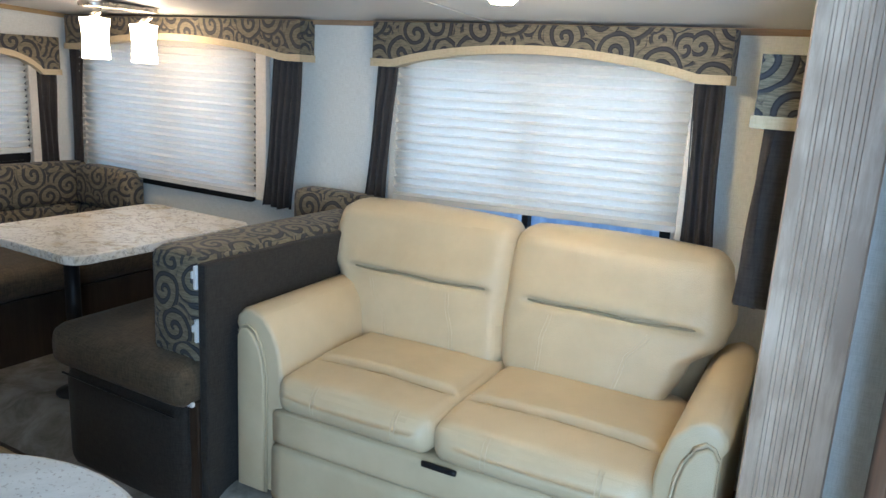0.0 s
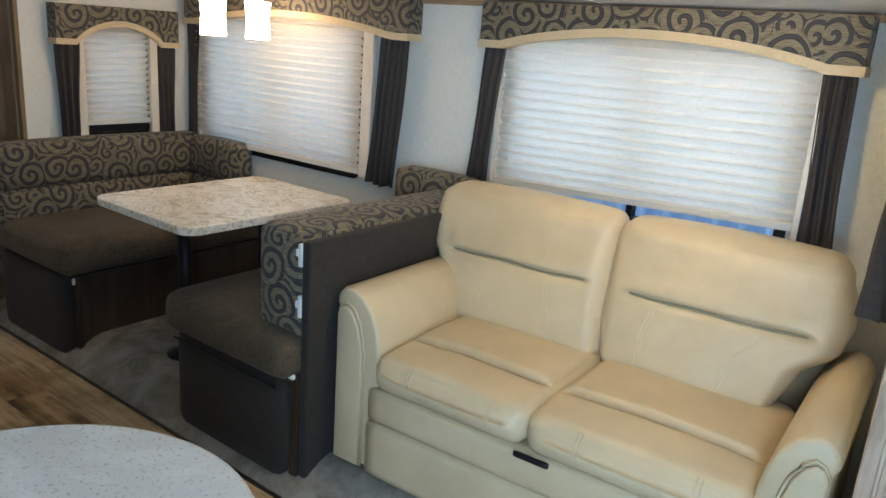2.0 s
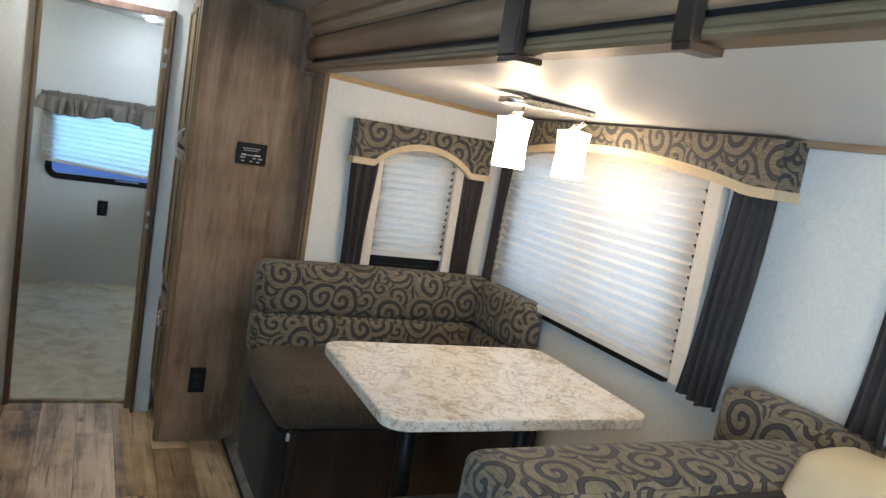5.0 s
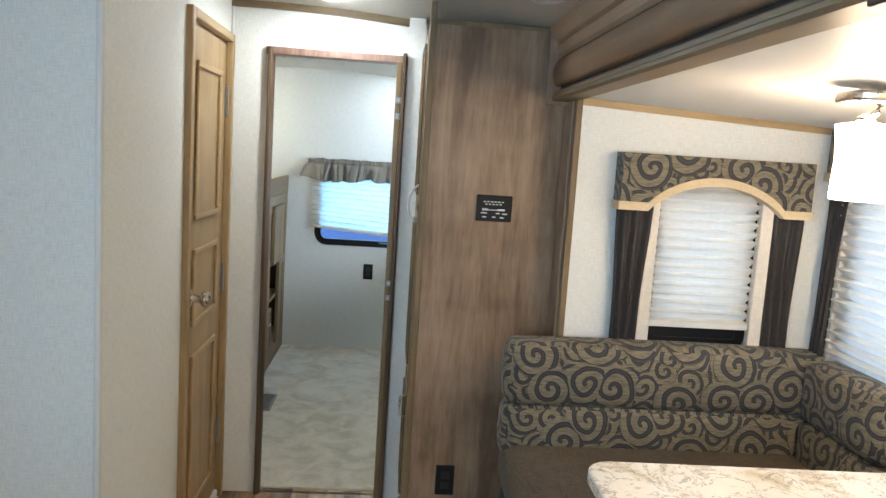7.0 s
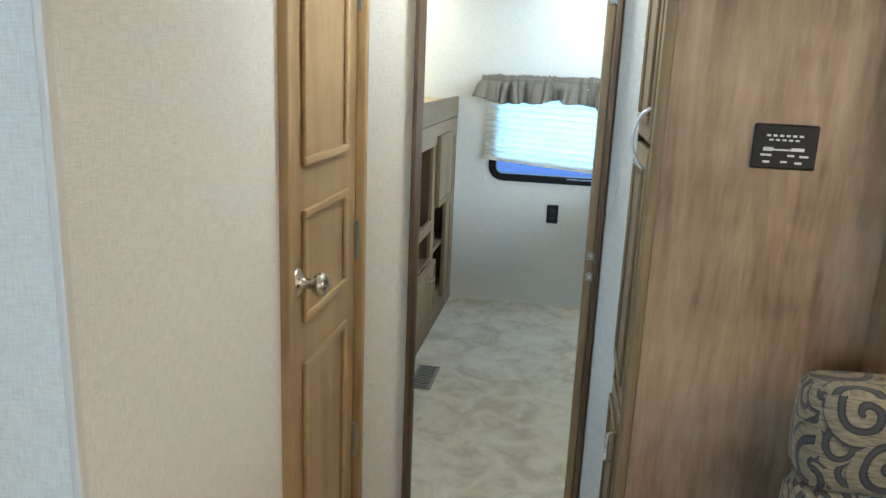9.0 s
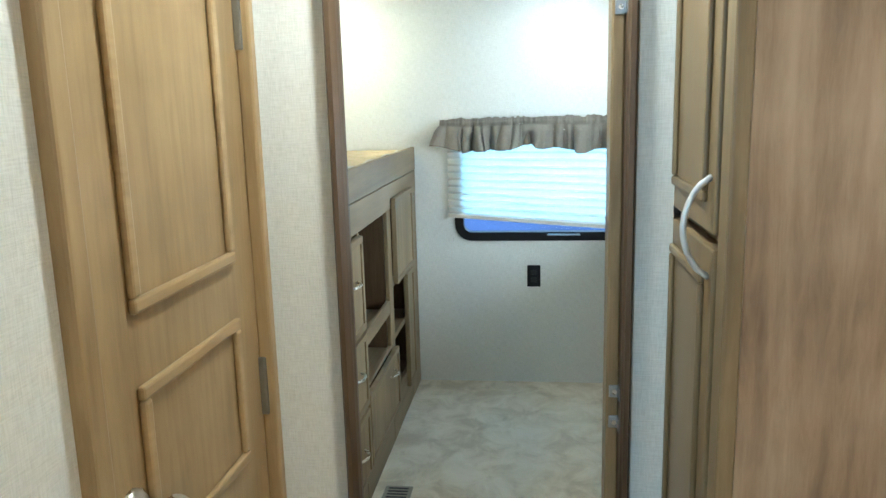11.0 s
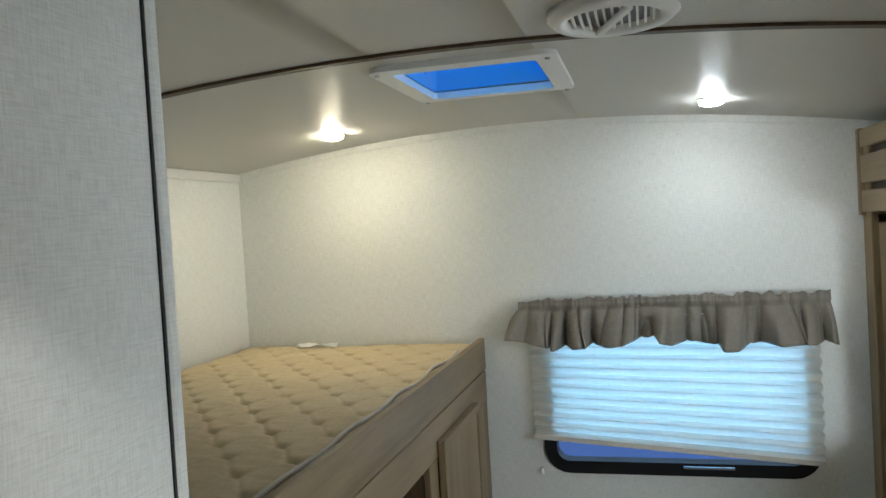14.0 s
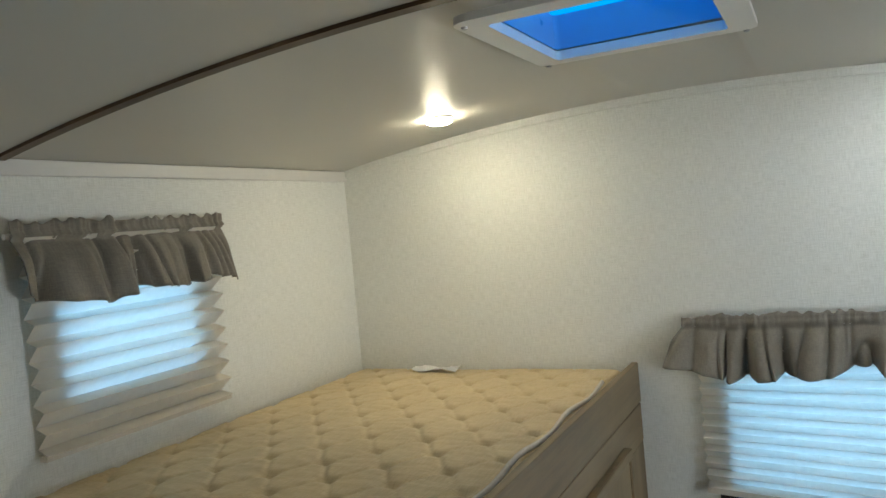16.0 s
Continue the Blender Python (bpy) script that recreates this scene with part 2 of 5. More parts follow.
def shade_mat(name, colour, trans=0.55):
    """Pleated paper that lets daylight through."""
    m, nt, p = shader(name)
    v = coords(nt, (1, 1, 1))
    n = noise_tex(nt, v, 60.0, 3.0)
    col = ramp(nt, n, [(0.3, [c * 0.94 for c in colour]), (0.7, colour)])
    d = nt.nodes.new("ShaderNodeBsdfDiffuse")
    t = nt.nodes.new("ShaderNodeBsdfTranslucent")
    ms = nt.nodes.new("ShaderNodeMixShader")
    ms.inputs[0].default_value = trans
    for n2 in (d, t):
        nt.links.new(col, n2.inputs["Color"])
    nt.links.new(d.outputs[0], ms.inputs[1])
    nt.links.new(t.outputs[0], ms.inputs[2])
    nt.links.new(ms.outputs[0], nt.nodes["Material Output"].inputs["Surface"])
    return m


def glow(name, colour, strength):
    m, nt, p = shader(name)
    p.inputs["Base Color"].default_value = (0.9, 0.88, 0.84, 1)
    p.inputs["Roughness"].default_value = 0.4
    p.inputs["Emission Color"].default_value = (*colour, 1)
    p.inputs["Emission Strength"].default_value = strength
    return m


def glass_mat(name, tint=(0.92, 0.96, 0.97)):
    m, nt, p = shader(name)
    p.inputs["Base Color"].default_value = (*tint, 1)
    p.inputs["Transmission Weight"].default_value = 1.0
    p.inputs["Roughness"].default_value = 0.02
    p.inputs["IOR"].default_value = 1.1
    return m


WALL = wallpaper()
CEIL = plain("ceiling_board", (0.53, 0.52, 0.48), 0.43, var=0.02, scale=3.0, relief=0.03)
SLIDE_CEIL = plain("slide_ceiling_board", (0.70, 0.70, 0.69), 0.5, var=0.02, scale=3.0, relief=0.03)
TRIM_WHITE = plain("white_vinyl_trim", (0.66, 0.65, 0.62), 0.4, var=0.03)
WALNUT = wood("walnut_panel", (0.165, 0.105, 0.062), (0.285, 0.195, 0.123), (0.395, 0.288, 0.192), True, 0.40, 0.7, blotch=0.6, stretch=0.12, dist=2.6)
TALL_WALNUT = wood("dark_walnut", (0.105, 0.060, 0.042), (0.205, 0.128, 0.094), (0.310, 0.208, 0.160), True, 0.36)
PANTRY_OAK = wood("olive_oak", (0.130, 0.090, 0.044), (0.205, 0.145, 0.074), (0.280, 0.206, 0.112), True, 0.38)
WALNUT_H = wood("walnut_rail", (0.185, 0.122, 0.070), (0.310, 0.212, 0.128), (0.425, 0.305, 0.195), False, 0.40)
OAK = wood("oak_door", (0.272, 0.184, 0.088), (0.372, 0.260, 0.130), (0.458, 0.331, 0.172), True, 0.38, blotch=0.5)
OAK_H = wood("oak_moulding", (0.31, 0.212, 0.102), (0.40, 0.282, 0.142), (0.48, 0.35, 0.186), False, 0.36)
CAB = wood("cabinet_wood", (0.150, 0.105, 0.056), (0.230, 0.167, 0.093), (0.310, 0.232, 0.136), True, 0.46, spec=0.22)
CAB_H = wood("cabinet_board", (0.143, 0.102, 0.057), (0.216, 0.158, 0.091), (0.293, 0.220, 0.130), False, 0.46, spec=0.22)
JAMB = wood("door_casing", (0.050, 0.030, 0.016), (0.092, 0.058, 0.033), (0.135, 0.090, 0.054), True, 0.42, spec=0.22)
GREYWOOD = wood("pilaster_wood", (0.33, 0.235, 0.165), (0.52, 0.40, 0.297), (0.66, 0.545, 0.43), True, 0.34, 0.8, 0.3, blotch=0.75, stretch=0.12, dist=2.2)
BENCHWOOD = wood("bench_wood", (0.020, 0.014, 0.0095), (0.040, 0.027, 0.018), (0.064, 0.045, 0.031), True, 0.42)
PLANK = wood("vinyl_plank", (0.095, 0.054, 0.023), (0.50, 0.330, 0.165), (0.80, 0.60, 0.36), False, 0.36, 0.6, blotch=0.6, rustic=True)
DARK = plain("dark_gap", (0.012, 0.012, 0.013), 0.6)
BLACK = plain("black_plastic", (0.010, 0.010, 0.011), 0.42, var=0.1, spec=0.25)
WHITE_PL = plain("white_plastic", (0.78, 0.78, 0.76), 0.35, var=0.02)
NICKEL = plain("brushed_nickel", (0.62, 0.58, 0.52), 0.28, 1.0, 0.06, 40.0, 0.02)
PALE_METAL = plain("satin_nickel_pull", (0.62, 0.64, 0.66), 0.34, 0.4, 0.04, 40.0, 0.02)
STEEL = plain("zinc_steel", (0.34, 0.36, 0.38), 0.34, 1.0, 0.08, 40.0, 0.02)
TWEED = weave("charcoal_tweed", (0.008, 0.0068, 0.0056), (0.030, 0.025, 0.0205))
TWEED_SEAT = weave("brown_tweed", (0.038, 0.028, 0.017), (0.105, 0.077, 0.045))
DRAPE = weave("espresso_drape", (0.013, 0.010, 0.009), (0.036, 0.029, 0.026), 200.0, 0.7, 0.4)
BAND = weave("cream_band", (0.50, 0.40, 0.24), (0.62, 0.51, 0.33), 300.0, 0.8, 0.3)
PLEATED_BAND = weave("cream_drape", (0.57, 0.525, 0.445), (0.69, 0.64, 0.56), 300.0, 0.85, 0.3)
RUFFLE = weave("taupe_satin", (0.145, 0.128, 0.102), (0.218, 0.195, 0.158), 500.0, 0.62, 0.3)
SWIRL = swirl_fabric()
LEATHER = leather()
STITCH = plain("pale_stitching", (0.58, 0.48, 0.32), 0.6)
# dark brown standing in for the shade down in the leather folds
CREASE_SHADE = plain("crease_shade_leather", (0.30, 0.235, 0.14), 0.5)
TABLE_STONE = marbled()
ISLAND_STONE = stone("speckled_solid_surface", (0.76, 0.735, 0.70), (0.67, 0.635, 0.595), (0.30, 0.24, 0.19), 2.0, 160.0, 0.5, 0.25)
COUNTER_STONE = stone("granite_laminate", (0.40, 0.35, 0.28), (0.14, 0.10, 0.07), (0.55, 0.5, 0.42), 9.0, 120.0, 0.6)
CARPET = carpet_mat("grey_brown_carpet", (0.18, 0.16, 0.13), (0.28, 0.25, 0.21), (0.37, 0.335, 0.285))
BUNK_CARPET = carpet_mat("cream_carpet", (0.56, 0.495, 0.365), (0.70, 0.635, 0.49), (0.78, 0.72, 0.585))
QUILT = weave("tan_quilting", (0.52, 0.405, 0.23), (0.64, 0.515, 0.31), 260.0, 0.8, 0.3)
PLYTAN = plain("tan_mattress_cover", (0.52, 0.42, 0.28), 0.7, var=0.06)
SHADE_W = shade_mat("white_pleated_shade", (0.88, 0.84, 0.77), 0.45)
SHADE_B = shade_mat("ivory_pleated_shade", (0.84, 0.80, 0.72), 0.36)
GLASS = glass_mat("window_glass")
PENDANT = glow("frosted_glass_lit", (1.0, 0.70, 0.42), 15.5)
DOME_W = glow("dome_lens_warm", (1.0, 0.70, 0.36), 200.0)
LED_WARM = glow("led_lens_warm", (1.0, 0.87, 0.61), 150.0)
LED_COOL = glow("led_lens_cool", (0.95, 0.98, 0.98), 112.0)
LED_HALL = glow("led_lens_hall", (1.0, 0.97, 0.88), 185.0)
# the daylight's blue cast is put into the asphalt's colour
EARTH = plain("daylight_tinted_asphalt", (0.016, 0.046, 0.150), 0.9, var=0.2, scale=0.8)
SIDING = plain("pale_blue_siding", (0.60, 0.76, 0.86), 0.5, var=0.05)
TEXTC = plain("pale_print", (0.6, 0.62, 0.64), 0.5)

# ---- mesh helpers ----


PLACED = {}


def link(name, bm, mat, parent=None, label="", smooth=False, local=False):
    uvl = bm.loops.layers.uv.new("UVMap")
    bm.normal_update()
    for f in bm.faces:
        n = f.normal
        a = max(range(3), key=lambda i: abs(n[i]))
        iu, iv = ((1, 2), (0, 2), (0, 1))[a]
        for l in f.loops:
            co = l.vert.co
            l[uvl].uv = (co[iu], co[iv])
        f.smooth = smooth
    me = bpy.data.meshes.new(name)
    bm.to_mesh(me)
    bm.free()
    me.materials.append(mat)
    ob = new(name, me)
    PLACED[ob.name] = Matrix.Identity(4)
    if parent is not None:
        ob.parent = parent
        base = PLACED[parent.name]
        if local:
            PLACED[ob.name] = base
        else:
            ob.matrix_parent_inverse = base.inverted()
    if label:
        tagged(ob, label)
    return ob


def part(name, bm, mat, parent, label="", smooth=False, local=False):
    """One mesh under a thing or a part; built in the world's metres, or in the thing's own when local."""
    return link(name, bm, mat, parent, label, smooth, local)


def thing(name, at, label, category, group="", kind=""):
    e = new(name)
    e.empty_display_size = 0.05
    e.matrix_world = at if isinstance(at, Matrix) else Matrix.Translation(at)
    PLACED[e.name] = e.matrix_basis.copy()
    return tagged(e, label, category, group, kind)


def box(x0, x1, y0, y1, z0, z1, r=0.0, seg=2, bm=None):
    out = bm or bmesh.new()
    t = bmesh.new()
    bmesh.ops.create_cube(t, size=1.0)
    for v in t.verts:
        v.co = Vector(((x0 + x1) / 2 + v.co.x * abs(x1 - x0), (y0 + y1) / 2 + v.co.y * abs(y1 - y0), (z0 + z1) / 2 + v.co.z * abs(z1 - z0)))
    if r > 0:
        bmesh.ops.bevel(t, geom=list(t.edges), offset=min(r, 0.45 * min(abs(x1 - x0), abs(y1 - y0), abs(z1 - z0))), segments=seg, profile=0.5, affect="EDGES")
    if bm is None:
        out.free()
        return t
    add(out, t)
    return out


def add(bm, other):
    me = bpy.data.meshes.new("tmp")
    other.to_mesh(me)
    other.free()
    bm.from_mesh(me)
    bpy.data.meshes.remove(me)
    return bm


def prism(points, axis, a, b, r=0.0):
    """A closed outline in the two other axes, drawn out along axis from a to b."""
    bm = bmesh.new()
    def put(p, w):
        return {"x": (w, p[0], p[1]), "y": (p[0], w, p[1]), "z": (p[0], p[1], w)}[axis]
    lo = [bm.verts.new(put(p, a)) for p in points]
    hi = [bm.verts.new(put(p, b)) for p in points]
    n = len(points)
    for i in range(n):
        bm.faces.new((lo[i], lo[(i + 1) % n], hi[(i + 1) % n], hi[i]))
    bm.faces.new(lo)
    bm.faces.new(hi)
    bmesh.ops.recalc_face_normals(bm, faces=bm.faces)
    if r > 0:
        caps = [e for e in bm.edges if len({round(v.co["xyz".index(axis)], 5) for v in e.verts}) == 1]
        bmesh.ops.bevel(bm, geom=caps, offset=r, segments=2, profile=0.5, affect="EDGES")
    return bm


def soft(x0, x1, y0, y1, z0, z1, r, puff=0.0, n=(12, 12, 8), shape=None):
    """An upholstered block: rounded by r, swollen by puff, bent by shape(co)."""
    bm = bmesh.new()
    c = Vector(((x0 + x1) / 2, (y0 + y1) / 2, (z0 + z1) / 2))
    h = Vector((abs(x1 - x0) / 2, abs(y1 - y0) / 2, abs(z1 - z0) / 2))
    for a in range(3):
        u, v = [i for i in range(3) if i != a]
        for s in (-1, 1):
            g = []
            for i in range(n[u] + 1):
                row = []
                for j in range(n[v] + 1):
                    p = Vector((0, 0, 0))
                    p[a], p[u], p[v] = s * h[a], (2 * i / n[u] - 1) * h[u], (2 * j / n[v] - 1) * h[v]
                    row.append(bm.verts.new(p))
                g.append(row)
            for i in range(n[u]):
                for j in range(n[v]):
                    bm.faces.new((g[i][j], g[i + 1][j], g[i + 1][j + 1], g[i][j + 1]))
    bmesh.ops.remove_doubles(bm, verts=bm.verts, dist=1e-5)
    bmesh.ops.recalc_face_normals(bm, faces=bm.faces)
    for v in bm.verts:
        p = v.co.copy()
        q = Vector([max(-h[i] + r, min(h[i] - r, p[i])) for i in range(3)])
        d = p - q
        if d.length > 1e-9:
            p = q + d.normalized() * r
        for i in range(3):
            j, k = [m for m in range(3) if m != i]
            if abs(abs(v.co[i]) - h[i]) < 1e-6:
                p[i] += math.copysign(puff * (1 - (v.co[j] / h[j]) ** 2) * (1 - (v.co[k] / h[k]) ** 2), v.co[i])
        p += c
        v.co = Vector(shape(p)) if shape else p
    return bm


def tube(pts, r, seg=10, caps=True):
    bm = bmesh.new()
    pts = [Vector(p) for p in pts]
    rings = []
    for i, p in enumerate(pts):
        d = (pts[min(i + 1, len(pts) - 1)] - pts[max(i - 1, 0)]).normalized()
        side = d.cross(Vector((0, 0, 1)) if abs(d.z) < 0.9 else Vector((1, 0, 0))).normalized()
        up = side.cross(d)
        rr = r[i] if isinstance(r, (list, tuple)) else r
        rings.append([bm.verts.new(p + rr * (math.cos(2 * math.pi * k / seg) * side + math.sin(2 * math.pi * k / seg) * up)) for k in range(seg)])
    for a, b in zip(rings, rings[1:]):
        for k in range(seg):
            bm.faces.new((a[k], a[(k + 1) % seg], b[(k + 1) % seg], b[k]))
    if caps:
        bm.faces.new(rings[0])
        bm.faces.new(rings[-1])
    bmesh.ops.recalc_face_normals(bm, faces=bm.faces)
    return bm


def lathe(profile, seg=24, at=(0, 0, 0)):
    """Rings of (radius, height) round the z axis."""
    bm = bmesh.new()
    rings = []
    for r, z in profile:
        rings.append([bm.verts.new((at[0] + r * math.cos(2 * math.pi * k / seg), at[1] + r * math.sin(2 * math.pi * k / seg), at[2] + z)) for k in range(seg)])
    for a, b in zip(rings, rings[1:]):
        for k in range(seg):
            bm.faces.new((a[k], a[(k + 1) % seg], b[(k + 1) % seg], b[k]))
    bm.faces.new(rings[0])
    bm.faces.new(rings[-1])
    bmesh.ops.recalc_face_normals(bm, faces=bm.faces)
    return bm


def rounded_rect(w, h, r, seg=6, corners=(1, 1, 1, 1)):
    pts = []
    for (sx, sy, a0), on in zip(((1, 1, 0), (-1, 1, 90), (-1, -1, 180), (1, -1, 270)), corners):
        rr = r if on else 0.002
        cx, cy = sx * (w / 2 - rr), sy * (h / 2 - rr)
        for k in range(seg + 1):
            a = radians(a0 + 90 * k / seg)
            pts.append((cx + rr * math.cos(a), cy + rr * math.sin(a)))
    return pts


def ring(outer, inner, axis, a, b):
    """A frame between two outlines with as many points each, drawn out along axis."""
    bm = bmesh.new()
    def put(p, w):
        return {"x": (w, p[0], p[1]), "y": (p[0], w, p[1]), "z": (p[0], p[1], w)}[axis]
    rows = [[bm.verts.new(put(p, w)) for p in pts] for pts, w in ((outer, a), (outer, b), (inner, b), (inner, a))]
    n = len(outer)
    for k in range(4):
        s, t = rows[k], rows[(k + 1) % 4]
        for i in range(n):
            bm.faces.new((s[i], s[(i + 1) % n], t[(i + 1) % n], t[i]))
    bmesh.ops.recalc_face_normals(bm, faces=bm.faces)
    return bm


def wall(name, axis, a, b, u0, u1, v0, v1, holes=(), mat=None, label=""):
    """A wall between the planes a and b across axis, with openings (u0, u1, v0, v1) through it."""
    bm = bmesh.new()
    us = sorted({u0, u1, *[h[0] for h in holes], *[h[1] for h in holes]})
    for ua, ub in zip(us, us[1:]):
        vs = [(v0, v1)]
        for h in holes:
            if h[0] <= ua + 1e-6 and h[1] >= ub - 1e-6:
                nxt = []
                for p, q in vs:
                    if h[2] > p:
                        nxt.append((p, min(q, h[2])))
                    if h[3] < q:
                        nxt.append((max(p, h[3]), q))
                vs = nxt
        for p, q in vs:
            if axis == "x":
                box(a, b, ua, ub, p, q, bm=bm)
            else:
                box(ua, ub, a, b, p, q, bm=bm)
    bmesh.ops.remove_doubles(bm, verts=bm.verts, dist=1e-5)
    seen = {}
    for f in list(bm.faces):
        key = tuple(sorted((round(v.co.x, 4), round(v.co.y, 4), round(v.co.z, 4)) for v in f.verts))
        seen.setdefault(key, []).append(f)
    bmesh.ops.delete(bm, geom=[f for fs in seen.values() if len(fs) > 1 for f in fs], context="FACES_ONLY")
    ob = link(name, bm, mat or WALL)
    return tagged(ob, label or "off-white linen-textured wall", "wall", kind="structure")

# ---- structure ----
SLIDE_Z = 0.11          # floor of the slide-out
BACK_Y = 2.80           # outer wall of the slide-out
LEFT_X, RIGHT_X = -3.03, 0.70
REAR_X, SIDE_Y = -6.12, -0.50


def arch(y):
    return 2.068 - 0.105 * ((y - 0.66) / 1.18) ** 2


floor = tagged(link("floor", box(-3.69, 2.25, -0.55, 1.9, -0.08, -0.006), DARK), "wood-look vinyl plank floor", "floor", kind="structure")
bunk_floor = tagged(link("floor_bunk_room", box(-6.15, -3.69, -0.55, 1.9, -0.08, 0.004), BUNK_CARPET), "mottled cream carpet of the bunk room", "floor", kind="structure")
edge = tagged(link("trim_threshold", box(-3.70, -3.68, 0.752, 1.262, 0.0, 0.012, 0.004), BUNK_CARPET), "rolled carpet edge in the doorway", "trim", kind="structure")
sl = prism([(1.653, 0.0), (1.653, 0.012), (1.664, 0.022), (1.70, 0.046), (1.80, 0.100), (1.84, SLIDE_Z), (BACK_Y, SLIDE_Z), (BACK_Y, 0.0)], "x", -3.062, RIGHT_X)
slide_floor = tagged(link("floor_slide_out", sl, CARPET), "grey-brown carpet on the raised slide-out floor", "floor", kind="structure")
tagged(link("floor_slide_side", prism([(1.653, 0.0), (1.653, 0.012), (1.70, 0.040), (1.80, 0.09), (1.844, 0.10), (1.844, 0.0)], "x", -3.186, -3.063), CARPET), "grey-brown carpet beside the pantry", "floor", kind="structure")
tagged(link("trim_slide_edge", box(-3.186, RIGHT_X, 1.6445, 1.6525, 0.0, 0.011, 0.003), BENCHWOOD), "dark brown strip along the slide-out edge", "trim", kind="structure")

# ceiling with the skylight's opening
ys = sorted({-0.55, 0.545, 0.875, 1.9, *[-0.55 + 2.45 * i / 24 for i in range(25)]})
xs = [-6.17, -5.37, -5.005, 2.3]
cb = bmesh.new()
for xa, xb in zip(xs, xs[1:]):
    for ya, yb in zip(ys, ys[1:]):
        if xa == -5.37 and ya >= 0.544 and yb <= 0.876:
            continue
        for dz, fl in ((0.0, True), (0.07, False)):
            q = [cb.verts.new((x, y, arch(y) + dz)) for x, y in ((xa, ya), (xb, ya), (xb, yb), (xa, yb))]
            cb.faces.new(q[::-1] if fl else q)
for xa, xb, ya, yb in ((-5.37, -5.37, 0.545, 0.875), (-5.005, -5.005, 0.545, 0.875), (-5.37, -5.005, 0.545, 0.545), (-5.37, -5.005, 0.875, 0.875)):
    q = [cb.verts.new(p) for p in ((xa, ya, arch(ya)), (xb, yb, arch(yb)), (xb, yb, arch(yb) + 0.07), (xa, ya, arch(ya) + 0.07))]
    cb.faces.new(q)
bmesh.ops.remove_doubles(cb, verts=cb.verts, dist=1e-4)
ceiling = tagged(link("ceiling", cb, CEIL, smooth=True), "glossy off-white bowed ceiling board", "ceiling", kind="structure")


def arch_strip(x0, x1, drop, h, ya, yb, n=30):
    bm = bmesh.new()
    for i in range(n):
        y0, y1 = ya + (yb - ya) * i / n, ya + (yb - ya) * (i + 1) / n
        v = [bm.verts.new((x, y, arch(y) - d)) for d in (drop, drop + h) for y in (y0, y1) for x in (x0, x1)]
        for f in ((4, 5, 7, 6), (0, 1, 5, 4), (2, 3, 7, 6), (0, 2, 6, 4), (1, 3, 7, 5)):
            bm.faces.new([v[k] for k in f])
    bmesh.ops.remove_doubles(bm, verts=bm.verts, dist=1e-5)
    bmesh.ops.recalc_face_normals(bm, faces=bm.faces)
    return bm


tagged(link("trim_ceiling_seam", arch_strip(-4.875, -4.85, -0.002, 0.009, -0.5, 1.87), JAMB), "dark batten across the ceiling", "trim", kind="structure")
tagged(link("trim_rear_cove", arch_strip(REAR_X, REAR_X + 0.010, -0.002, 0.026, -0.5, 1.87), WALL), "pale cove strip over the rear wall", "trim", kind="structure")
tagged(link("trim_hall_cove", arch_strip(-3.645, -3.632, -0.002, 0.03, 0.57, 1.34), CAB_H), "thin wooden cove strip over the doorway", "trim", kind="structure")
tagged(link("trim_side_cove", box(REAR_X, -4.07, SIDE_Y, SIDE_Y + 0.012, arch(SIDE_Y) - 0.035, arch(SIDE_Y), 0.003), TRIM_WHITE), "pale cove strip over the side wall", "trim", kind="structure")

tagged(link("trim_rear_seam", box(REAR_X, REAR_X + 0.0008, 0.688, 0.702, 1.43, arch(0.695) - 0.03), WALL), "narrow joint strip on the rear wall", "trim", kind="structure")

# outer walls
wall("wall_rear", "x", REAR_X - 0.05, REAR_X, -0.55, 2.6, -0.08, 2.1, [(0.715, 1.58, 0.815, 1.36)])
wall("wall_side", "y", SIDE_Y - 0.05, SIDE_Y, -6.17, 2.3, -0.08, 2.1, [(-5.36, -4.93, 1.42, 1.77), (1.02, 1.68, 0.1, 1.95)])
wall("wall_front", "x", 2.25, 2.30, -0.55, 1.9, -0.08, 2.1, [(0.2, 1.3, 1.0, 1.7)])
wall("wall_slide_back", "y", BACK_Y, BACK_Y + 0.05, -3.08, 0.75, 0.0, 1.8, [(-2.84, -1.70, 0.875, 1.55), (-0.85, 0.225, 0.925, 1.55)])
wall("wall_slide_left", "x", LEFT_X - 0.05, LEFT_X, 1.87, BACK_Y, 0.0, 1.8, [(2.165, 2.505, 0.90, 1.44)])
wall("wall_slide_right", "x", RIGHT_X, RIGHT_X + 0.05, 1.87, BACK_Y, 0.0, 1.8, [(2.165, 2.505, 0.90, 1.44)])
wall("wall_main_right", "y", 1.86, 1.91, 0.72, 2.3, -0.08, 2.1)
wall("wall_main_header", "y", 1.862, 1.91, -3.30, 0.72, 1.76, 2.1)
wall("wall_main_left", "y", 1.862, 1.91, -4.25, -3.08, -0.08, 2.1)
sc = prism([(1.84, 1.725), (2.86, 1.672), (2.86, 1.80), (1.91, 1.80), (1.91, 1.76), (1.84, 1.76)], "x", -3.08, 0.75)
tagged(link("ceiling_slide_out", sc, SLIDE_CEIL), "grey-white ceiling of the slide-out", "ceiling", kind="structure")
tagged(link("trim_slide_ceiling_seam", prism([(1.86, 1.7225), (2.79, 1.6742), (2.79, 1.671), (1.86, 1.7195)], "x", -0.49, -0.478), TRIM_WHITE), "white batten on the slide-out ceiling", "trim", kind="structure")
